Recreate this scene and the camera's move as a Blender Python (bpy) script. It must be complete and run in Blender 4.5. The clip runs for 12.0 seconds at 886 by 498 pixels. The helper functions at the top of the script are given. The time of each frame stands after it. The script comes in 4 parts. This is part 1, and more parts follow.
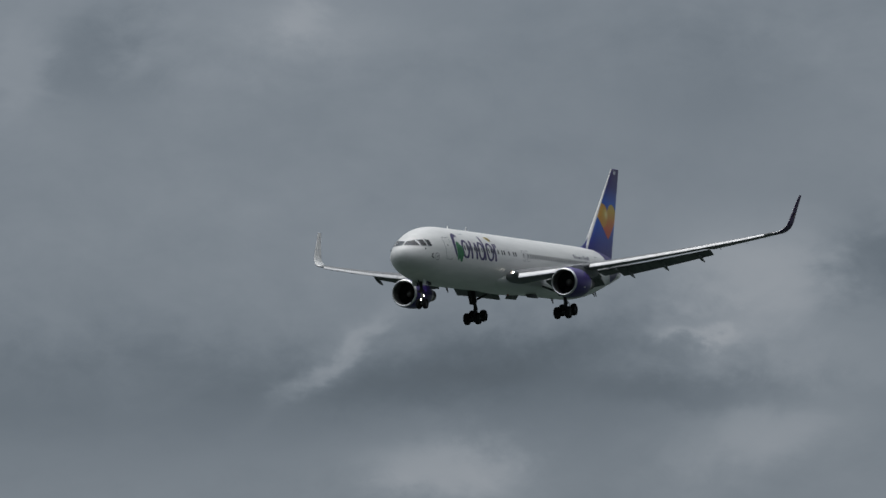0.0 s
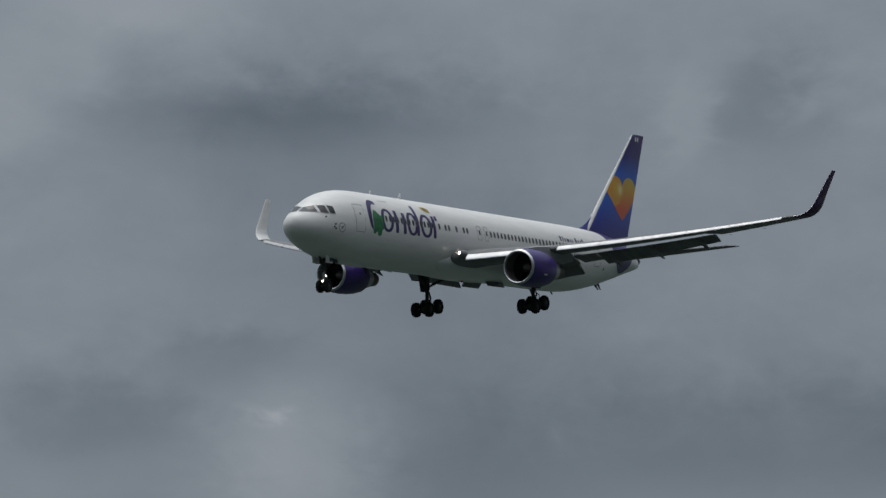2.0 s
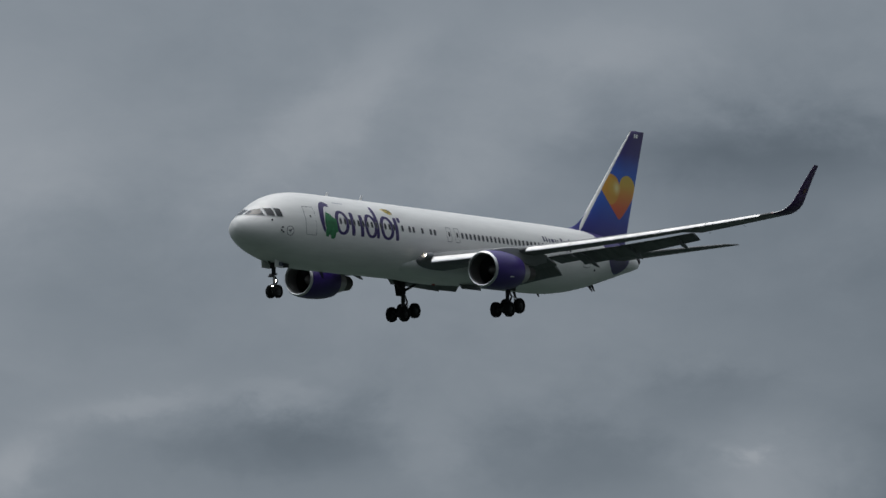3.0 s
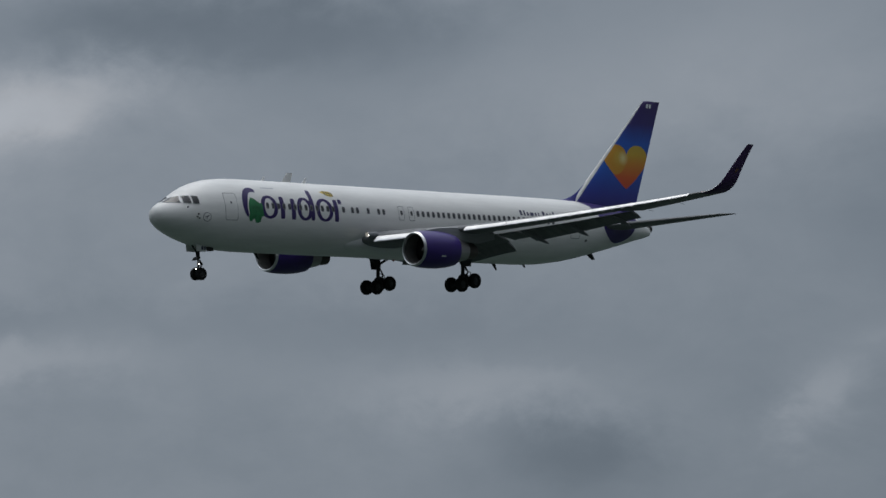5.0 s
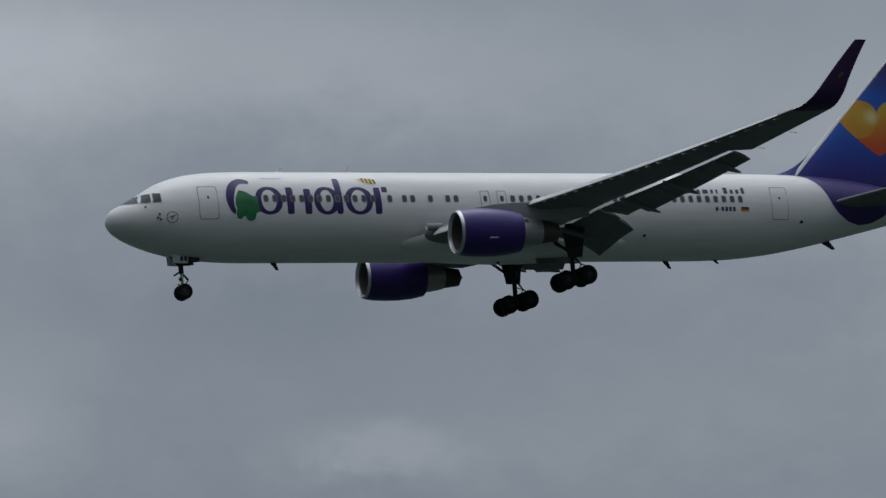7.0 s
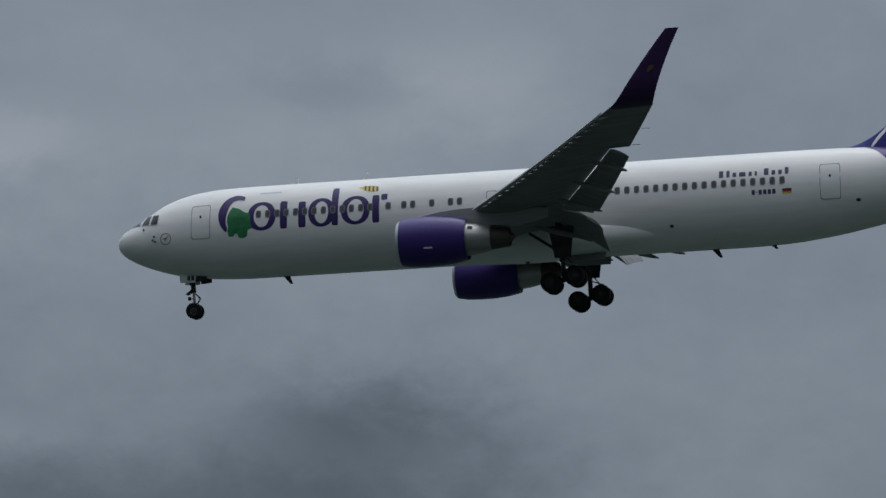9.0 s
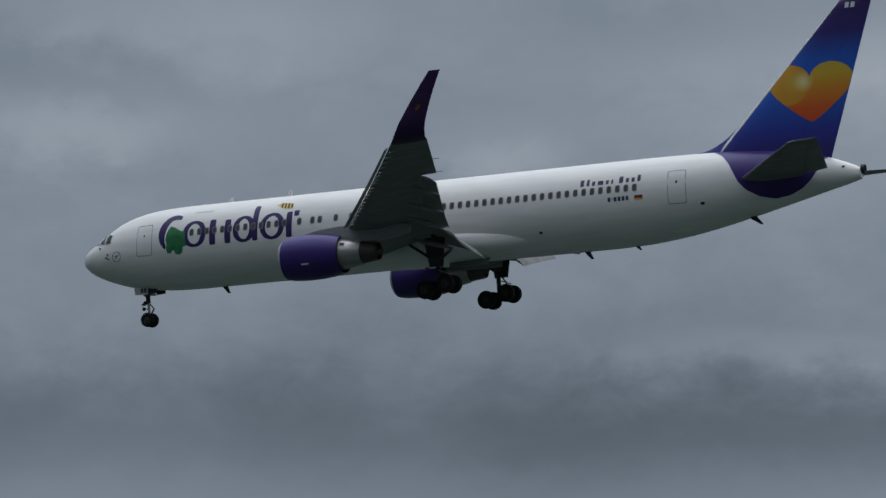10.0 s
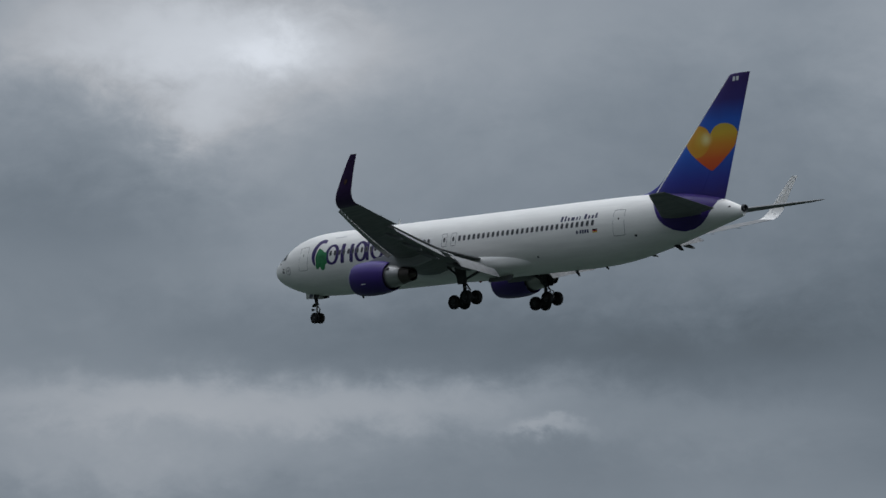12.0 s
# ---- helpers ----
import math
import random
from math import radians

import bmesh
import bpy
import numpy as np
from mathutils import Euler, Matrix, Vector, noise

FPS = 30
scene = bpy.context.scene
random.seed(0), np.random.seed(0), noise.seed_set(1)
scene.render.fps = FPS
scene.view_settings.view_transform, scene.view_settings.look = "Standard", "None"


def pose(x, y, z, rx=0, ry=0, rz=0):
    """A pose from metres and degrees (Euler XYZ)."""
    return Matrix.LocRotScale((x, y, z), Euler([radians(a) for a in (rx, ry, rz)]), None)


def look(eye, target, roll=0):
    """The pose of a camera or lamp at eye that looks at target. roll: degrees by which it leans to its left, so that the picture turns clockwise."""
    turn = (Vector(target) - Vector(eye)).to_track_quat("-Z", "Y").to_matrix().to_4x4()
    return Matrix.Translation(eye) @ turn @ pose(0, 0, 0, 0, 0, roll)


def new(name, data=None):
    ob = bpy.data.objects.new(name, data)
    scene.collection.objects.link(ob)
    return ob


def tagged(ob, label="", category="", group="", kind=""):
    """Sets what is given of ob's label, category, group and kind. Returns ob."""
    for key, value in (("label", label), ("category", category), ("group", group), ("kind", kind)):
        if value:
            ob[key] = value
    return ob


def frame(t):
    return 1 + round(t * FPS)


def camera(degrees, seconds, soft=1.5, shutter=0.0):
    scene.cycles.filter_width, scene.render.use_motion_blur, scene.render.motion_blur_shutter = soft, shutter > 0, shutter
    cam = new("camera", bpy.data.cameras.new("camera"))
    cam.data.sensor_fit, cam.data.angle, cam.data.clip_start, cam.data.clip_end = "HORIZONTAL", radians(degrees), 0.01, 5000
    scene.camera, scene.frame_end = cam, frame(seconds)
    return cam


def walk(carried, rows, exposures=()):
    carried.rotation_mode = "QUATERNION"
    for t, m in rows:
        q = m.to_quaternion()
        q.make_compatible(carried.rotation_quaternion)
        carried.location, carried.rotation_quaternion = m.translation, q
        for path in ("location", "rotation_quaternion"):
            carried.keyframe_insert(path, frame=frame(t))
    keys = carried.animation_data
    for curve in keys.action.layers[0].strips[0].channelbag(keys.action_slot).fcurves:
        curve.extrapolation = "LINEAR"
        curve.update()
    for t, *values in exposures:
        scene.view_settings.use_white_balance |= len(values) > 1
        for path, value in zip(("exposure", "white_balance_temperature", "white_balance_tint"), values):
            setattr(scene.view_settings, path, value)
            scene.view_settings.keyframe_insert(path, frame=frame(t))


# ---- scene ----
# ---- camera ----
EYE = (0.0, 0.0, 1.7)
cam = camera(12.358, 12.0, soft=1.5)


def aim(bearing, height, lean=0.0):
    """The pose of the camera on its stand, turned to a bearing clockwise from +y and a height, in degrees."""
    b, h = radians(bearing), radians(height)
    return look(EYE, (EYE[0] + 100 * math.sin(b) * math.cos(h), EYE[1] + 100 * math.cos(b) * math.cos(h), EYE[2] + 100 * math.sin(h)), lean)


walk(cam, [
    (0, aim(72.425, 6.733)),
    (0.5, aim(70.744, 6.773)),
    (1, aim(68.085, 6.820)),
    (1.5, aim(66.372, 6.915)),
    (2, aim(62.978, 7.358)),
    (2.5, aim(59.584, 7.738)),
    (3, aim(56.285, 7.920)),
    (3.2, aim(54.726, 7.841)),
    (4.8, aim(46.136, 6.878)),
    (5, aim(44.879, 6.825)),
    (5.5, aim(40.824, 6.819)),
    (6, aim(33.617, 7.265)),
    (6.5, aim(28.254, 7.518)),
    (7, aim(20.740, 7.940)),
    (7.5, aim(12.957, 8.135)),
    (7.7, aim(10.062, 8.162)),
    (9.3, aim(-15.813, 6.974)),
    (9.5, aim(-18.322, 6.660)),
    (10, aim(-24.445, 6.340)),
    (10.5, aim(-31.695, 6.309)),
    (11, aim(-38.177, 5.444)),
    (11.5, aim(-43.741, 4.755)),
    (12, aim(-46.035, 4.256)),
], exposures=[(0, -0.05, 6720, 10), (3, -0.03, 6700, 10), (5, -0.19, 6480, 10), (6.5, -0.29, 6380, 10), (7.5, -0.25, 6400, 10), (9.5, 0.0, 6380, 10), (10.5, 0.08, 6380, 10),
               (11.5, 0.14, 6480, 10), (12, 0.08, 6520, 10)])


# ---- world and light ----
def build_world():
    """An overcast sky: a thin blue sky behind, and a grey cloud deck whose light and dark masses are laid out in degrees of bearing and height."""
    w = bpy.data.worlds.new("overcast_sky")
    w.use_nodes = True
    scene.world = w
    nt = w.node_tree
    nt.nodes.clear()
    L = nt.links.new

    def math_node(op, a, b=None, c=None):
        n = nt.nodes.new("ShaderNodeMath")
        n.operation = op
        for i, v in enumerate((a, b, c)):
            if v is None:
                continue
            if isinstance(v, (int, float)):
                n.inputs[i].default_value = v
            else:
                L(v, n.inputs[i])
        return n.outputs[0]

    tc = nt.nodes.new("ShaderNodeTexCoord")
    sep = nt.nodes.new("ShaderNodeSeparateXYZ")
    L(tc.outputs["Generated"], sep.inputs[0])
    az = math_node("MULTIPLY", math_node("ARCTAN2", sep.outputs[0], sep.outputs[1]), 57.2958)
    el = math_node("MULTIPLY", math_node("ARCSINE", sep.outputs[2]), 57.2958)

    def field(sx, sy, ox, oy, scale, detail, rough, distort):
        cb = nt.nodes.new("ShaderNodeCombineXYZ")
        L(math_node("MULTIPLY_ADD", az, sx, ox), cb.inputs[0])
        L(math_node("MULTIPLY_ADD", el, sy, oy), cb.inputs[1])
        n = nt.nodes.new("ShaderNodeTexNoise")
        L(cb.outputs[0], n.inputs["Vector"])
        n.inputs["Scale"].default_value, n.inputs["Detail"].default_value = scale, detail
        n.inputs["Roughness"].default_value, n.inputs["Distortion"].default_value = rough, distort
        return n.outputs["Fac"]

    big = field(0.13, 0.26, 3.0, 1.5, 1.0, 5.0, 0.55, 0.4)
    mid = field(0.46, 0.70, 11.0, 4.0, 1.0, 6.0, 0.6, 0.3)
    wob = field(0.5, 0.9, 27.0, 9.0, 1.0, 4.0, 0.6, 0.5)
    total = math_node("MULTIPLY_ADD", math_node("SUBTRACT", big, 0.5), CLOUD_BIG, math_node("MULTIPLY", math_node("SUBTRACT", mid, 0.5), CLOUD_MID))
    fine = field(1.5, 2.1, 41.0, 13.0, 1.0, 5.0, 0.6, 0.3)
    total = math_node("MULTIPLY_ADD", math_node("SUBTRACT", fine, 0.5), 0.10, total)
    # bearing and height warped a little, so that the masses below get ragged outlines
    shred = math_node("SUBTRACT", fine, 0.5)
    waz = math_node("MULTIPLY_ADD", shred, 0.9, math_node("MULTIPLY_ADD", math_node("SUBTRACT", wob, 0.5), 1.5, az))
    wel = math_node("MULTIPLY_ADD", shred, 0.6, math_node("MULTIPLY_ADD", math_node("SUBTRACT", mid, 0.5), 0.9, el))

    def mass(a, e, ra, re, gain, tilt=0.0, crisp=True):
        """A cloud mass at bearing a and height e, with radii in degrees; gain above 0 is bright, below 0 dark."""
        nonlocal total
        if tilt:
            c, s = math.cos(radians(tilt)), math.sin(radians(tilt))
            da, de = math_node("SUBTRACT", waz, a), math_node("SUBTRACT", wel, e)
            u = math_node("MULTIPLY_ADD", da, c / ra, math_node("MULTIPLY", de, s / ra))
            v = math_node("MULTIPLY_ADD", de, c / re, math_node("MULTIPLY", da, -s / re))
        else:
            u = math_node("MULTIPLY_ADD", waz, 1 / ra, -a / ra)
            v = math_node("MULTIPLY_ADD", wel, 1 / re, -e / re)
        d2 = math_node("MULTIPLY_ADD", u, u, math_node("MULTIPLY", v, v))
        fall = math_node("MULTIPLY_ADD", d2, math_node("MULTIPLY_ADD", d2, 1.0, 0.3 if crisp else 0.6), 1.0)
        g = math_node("DIVIDE", gain, fall)
        total = math_node("ADD", total, g)

    cloud_masses(mass)
    # a thick overcast is several times as bright overhead as low down
    lift = math_node("MAXIMUM", sep.outputs[2], 0.0)
    law = math_node("MULTIPLY_ADD", math_node("POWER", lift, 3.0), SKY_RISE, 1.0)
    # and brighter on the side where the sun stands behind it than opposite
    toward = math_node("MULTIPLY_ADD", sep.outputs[0], math.sin(radians(SUN_AZ)), math_node("MULTIPLY", sep.outputs[1], math.cos(radians(SUN_AZ))))
    away = math_node("MULTIPLY_ADD", toward, -0.5, 0.5)
    law = math_node("MULTIPLY", law, math_node("MULTIPLY_ADD", math_node("MULTIPLY", away, away), -SKY_FALL, 1.0))
    bright = math_node("MULTIPLY", math_node("MAXIMUM", math_node("ADD", total, 1.0), 0.25), math_node("MULTIPLY", law, SKY_LEVEL))
    # thicker cloud is bluer-grey, thinner cloud nearly white
    ramp = nt.nodes.new("ShaderNodeMix")
    ramp.data_type = "RGBA"
    ramp.inputs[6].default_value = (*CLOUD_DARK, 1)
    ramp.inputs[7].default_value = (*CLOUD_PALE, 1)
    L(math_node("MULTIPLY_ADD", total, 0.85, math_node("MULTIPLY_ADD", math_node("MULTIPLY", lift, lift), 0.8, 0.34)), ramp.inputs[0])
    ramp.clamp_factor = True
    col = nt.nodes.new("ShaderNodeVectorMath")
    col.operation = "SCALE"
    L(ramp.outputs[2], col.inputs[0])
    L(bright, col.inputs["Scale"])
    sky = nt.nodes.new("ShaderNodeTexSky")
    sky.sky_type, sky.sun_disc = "NISHITA", False
    sky.sun_elevation, sky.sun_rotation = radians(SUN_EL), radians(SUN_AZ)
    thin = nt.nodes.new("ShaderNodeVectorMath")
    thin.operation = "SCALE"
    L(sky.outputs[0], thin.inputs[0])
    thin.inputs["Scale"].default_value = 0.0015
    both = nt.nodes.new("ShaderNodeVectorMath")
    L(col.outputs[0], both.inputs[0])
    L(thin.outputs[0], both.inputs[1])
    bg = nt.nodes.new("ShaderNodeBackground")
    L(both.outputs[0], bg.inputs["Color"])
    bg.inputs["Strength"].default_value = 1.0
    out = nt.nodes.new("ShaderNodeOutputWorld")
    L(bg.outputs[0], out.inputs[0])


SUN_EL, SUN_AZ = 68, 20          # bearing clockwise from +y
SKY_LEVEL, SKY_RISE, SKY_FALL = 0.225, 10.0, 0.68
CLOUD_BIG, CLOUD_MID = 0.26, 0.28
CLOUD_DARK, CLOUD_PALE = (0.80, 1.0, 1.23), (0.965, 1.03, 1.125)


def cloud_masses(mass):
    mass(67.6, 9.40, 0.67, 0.71, -0.22, 0)
    mass(68.2, 4.67, 4.11, 0.79, -0.22, 0)
    mass(72.9, 5.16, 2.61, 0.47, -0.32, 8)
    mass(70.9, 5.24, 0.87, 0.17, 0.42, 42)
    mass(72.5, 3.62, 1.11, 0.44, 0.45, 0)
    mass(76.8, 6.25, 1.35, 0.71, 0.42, 0)
    mass(78.5, 6.47, 0.55, 0.63, -0.34, 0)
    mass(76.1, 5.53, 0.55, 0.14, 0.42, 0)
    mass(76.9, 4.20, 1.42, 0.47, 0.25, 25)
    mass(76.5, 4.75, 2.06, 0.32, -0.26, 0)
    mass(70.6, 9.74, 1.58, 0.63, 0.17, 0)
    mass(60.9, 4.37, 1.19, 1.03, 0.31, 0)
    mass(60.6, 5.14, 0.36, 0.14, 0.15, 0)
    mass(61.3, 9.34, 3.01, 0.55, -0.20, 0)
    mass(66.5, 9.22, 0.47, 0.71, 0.14, 0)
    mass(70.5, 9.90, 0.47, 0.32, 0.21, 0)
    mass(54.6, 5.47, 1.35, 0.59, -0.25, 0)
    mass(56.0, 5.20, 0.80, 0.60, 0.20, 0)
    mass(58.1, 5.06, 1.82, 0.59, -0.25, 0)
    mass(59.9, 5.85, 1.19, 0.32, -0.16, 0)
    mass(60.7, 5.10, 0.24, 0.13, 0.15, 0)
    mass(54.7, 9.85, 1.74, 0.47, 0.25, 40)
    mass(58.6, 10.75, 1.58, 0.47, 0.17, 0)
    mass(41.8, 9.91, 3.80, 0.67, -0.42, 0)
    mass(36.5, 8.23, 1.58, 0.71, 0.59, 0)
    mass(39.0, 8.80, 1.74, 0.44, 0.49, 10)
    mass(35.4, 9.47, 1.27, 0.79, 0.28, 0)
    mass(38.4, 5.24, 2.06, 0.32, 0.17, 0)
    mass(37.0, 5.79, 2.53, 0.28, -0.20, 0)
    mass(43.3, 5.79, 2.77, 0.55, -0.15, 0)
    mass(46.6, 3.96, 1.11, 0.71, -0.28, 0)
    mass(46.1, 4.75, 1.58, 0.40, 0.17, 0)
    mass(31.7, 9.40, 0.87, 0.71, 0.30, 0)
    mass(31.8, 4.42, 0.95, 0.55, 0.31, 30)
    mass(26.8, 9.58, 3.96, 1.58, 0.25, 0)
    mass(32.4, 6.32, 1.74, 0.40, 0.25, 15)
    mass(32.0, 5.54, 2.06, 0.40, -0.15, 10)
    mass(23.6, 5.45, 2.37, 0.63, 0.07, 0)
    mass(17.1, 10.69, 3.32, 1.03, 0.39, 0)
    mass(19.9, 5.10, 1.11, 0.36, 0.36, 0)
    mass(18.5, 6.99, 3.16, 0.47, -0.08, 0)
    mass(10.0, 9.63, 2.06, 0.55, 0.63, 5)
    mass(10.7, 10.43, 1.74, 0.32, -0.12, 0)
    mass(7.5, 7.16, 1.58, 0.95, 0.35, 0)
    mass(9.4, 5.44, 1.19, 0.40, 0.42, 0)
    mass(-19.0, 9.51, 3.96, 0.55, -0.14, 0)
    mass(-23.5, 7.66, 0.75, 0.32, 0.25, 0)
    mass(-17.8, 8.96, 1.35, 0.47, 0.18, 0)
    mass(-18.2, 3.74, 6.33, 0.63, -0.18, 0)
    mass(-12.7, 5.06, 1.58, 0.55, -0.25, 0)
    mass(-19.8, 4.85, 2.61, 0.28, 0.21, 0)
    mass(-13.0, 9.63, 1.19, 0.40, -0.20, 0)
    mass(-36.9, 8.18, 1.19, 1.03, 0.36, 0)
    mass(-35.4, 7.17, 1.19, 0.47, 0.42, 0)
    mass(-30.8, 8.92, 4.11, 0.44, -0.18, -5)
    mass(-29.6, 7.97, 1.42, 0.47, 0.28, 0)
    mass(-31.6, 4.02, 6.33, 0.87, -0.34, 0)
    mass(-36.0, 9.37, 2.37, 0.32, -0.15, 0)
    mass(-49.6, 7.16, 2.61, 0.71, 1.33, 0)
    mass(-48.4, 7.01, 0.47, 0.32, 0.63, 0)
    mass(-49.3, 6.09, 0.71, 0.44, 0.77, 0)
    mass(-50.7, 4.70, 2.37, 0.63, -0.18, 0)
    mass(-42.3, 5.50, 3.32, 1.50, -0.08, 0)
    mass(-44.7, 3.00, 5.06, 0.65, -0.24, 0)
    mass(-48.4, 2.07, 4.43, 0.40, 0.70, 0)
    mass(-44.6, 1.70, 0.55, 0.11, 0.49, 0)
    mass(-50.2, 1.32, 3.16, 0.47, 0.35, 0)
    mass(-41.2, 1.71, 1.98, 0.47, 0.17, 0)
    mass(63.4, 6.79, 1.91, 1.46, -0.16, 0, False)
    mass(63.4, 4.47, 1.91, 1.46, -0.21, 0, False)
    mass(61.0, 7.89, 1.91, 1.46, -0.16, 0, False)
    mass(8.2, 10.43, 1.91, 1.46, 0.45, 0, False)
    mass(11.4, 10.46, 1.91, 1.46, 0.45, 0, False)
    mass(14.5, 10.46, 1.91, 1.46, 0.45, 0, False)
    mass(8.3, 8.11, 1.91, 1.46, 0.45, 0, False)
    mass(-19.8, 8.64, 1.91, 1.46, 0.20, 0, False)
    mass(-26.0, 4.01, 1.91, 1.46, -0.16, 0, False)
    mass(-22.9, 4.01, 1.91, 1.46, -0.30, 0, False)
    mass(-48.4, 7.06, 1.91, 1.46, 0.20, 0, False)
    mass(-45.3, 7.08, 1.91, 1.46, 0.20, 0, False)
    mass(-39.1, 7.06, 1.91, 1.46, 0.33, 0, False)
    mass(-48.4, 4.74, 1.91, 1.46, 0.20, 0, False)
    mass(-42.2, 2.43, 1.91, 1.46, -0.22, 0, False)
    mass(74.0, 4.41, 1.91, 1.46, -0.16, 0, False)
    mass(46.4, 9.15, 1.91, 1.46, 0.20, 0, False)
    mass(49.6, 9.12, 1.91, 1.46, 0.27, 0, False)
    mass(32.0, 9.59, 1.91, 1.46, 0.20, 0, False)
    mass(35.2, 9.59, 1.91, 1.46, 0.27, 0, False)
    mass(28.9, 7.24, 1.91, 1.46, 0.20, 0, False)
    mass(11.4, 5.81, 1.91, 1.46, 0.20, 0, False)
    mass(14.5, 5.81, 1.91, 1.46, 0.20, 0, False)
    mass(-16.8, 8.98, 1.91, 1.46, 0.20, 0, False)
    mass(-13.6, 8.96, 1.91, 1.46, 0.20, 0, False)
    mass(-19.9, 4.33, 1.91, 1.46, -0.16, 0, False)
    mass(-39.7, 3.12, 1.91, 1.46, -0.16, 0, False)
    mass(-36.6, 3.12, 1.91, 1.46, -0.21, 0, False)
    mass(-47.6, 1.91, 1.91, 1.46, -0.16, 0, False)
    mass(-44.5, 1.91, 1.91, 1.46, -0.16, 0, False)
    mass(50.3, 4.75, 0.70, 0.35, 0.36, 35)
    mass(52.0, 5.75, 1.10, 0.22, 0.22, 8)
    mass(54.1, 5.85, 0.70, 0.25, 0.26)
    mass(53.6, 5.00, 1.30, 0.40, -0.18)
    mass(57.0, 9.60, 1.60, 0.80, 0.22, 30)
    mass(60.5, 9.15, 2.40, 0.50, -0.12)
    mass(35.4, 7.40, 1.30, 0.90, 0.38)
    mass(21.0, 10.40, 2.50, 0.80, 0.22)
    mass(-27.5, 9.20, 2.20, 0.80, 0.20)
    mass(10.3, 7.20, 1.50, 0.70, 0.20)
    mass(-33.5, 3.00, 2.20, 0.90, -0.25)
    mass(-43.0, 7.80, 2.00, 0.90, 0.16)
    mass(-13.5, 3.60, 4.00, 0.80, -0.13)
    mass(33.6, 10.00, 4.00, 0.80, 0.12)
    mass(-17.0, 4.20, 4.00, 0.90, -0.12)
    mass(-39.0, 1.60, 2.00, 0.70, -0.20)
    mass(51.5, 7.80, 2.00, 1.00, -0.14)
    mass(76.0, 9.20, 1.80, 0.90, -0.14)
    mass(38.6, 8.60, 1.60, 0.35, 0.15, 8)
    mass(38.6, 5.30, 2.00, 0.35, 0.12)
    mass(45.2, 4.90, 1.80, 0.40, 0.18)
    mass(7.2, 9.00, 1.00, 0.80, 0.34)
    mass(7.0, 8.00, 1.40, 0.80, 0.34)
    mass(6.0, 10.60, 1.40, 1.00, 0.45)
    mass(13.0, 10.60, 1.50, 0.90, 0.20)
    mass(13.8, 5.60, 1.60, 0.50, 0.14)
    mass(-12.2, 4.20, 2.20, 1.10, -0.28)
    mass(-11.0, 9.60, 1.60, 0.80, 0.25)
    mass(27.0, 7.5, 20.0, 10.0, 0.26, 0, False)


build_world()
sun = new("sun", bpy.data.lights.new("sun", "SUN"))
sun.data.energy, sun.data.angle, sun.data.color = 0.7, radians(35), (1.0, 0.96, 0.9)
sun.matrix_world = look((400 * math.sin(radians(SUN_AZ)) * math.cos(radians(SUN_EL)), 400 * math.cos(radians(SUN_AZ)) * math.cos(radians(SUN_EL)), 400 * math.sin(radians(SUN_EL))), (0, 0, 0))


# ---- materials ----
def mat_base(name, rough=0.4, metal=0.0):
    m = bpy.data.materials.new(name)
    m.use_nodes = True
    b = m.node_tree.nodes["Principled BSDF"]
    b.inputs["Roughness"].default_value = rough
    b.inputs["Metallic"].default_value = metal
    return m, m.node_tree, b


def node(nt, kind, **values):
    n = nt.nodes.new(kind)
    for key, value in values.items():
        n.inputs[key].default_value = value
    return n


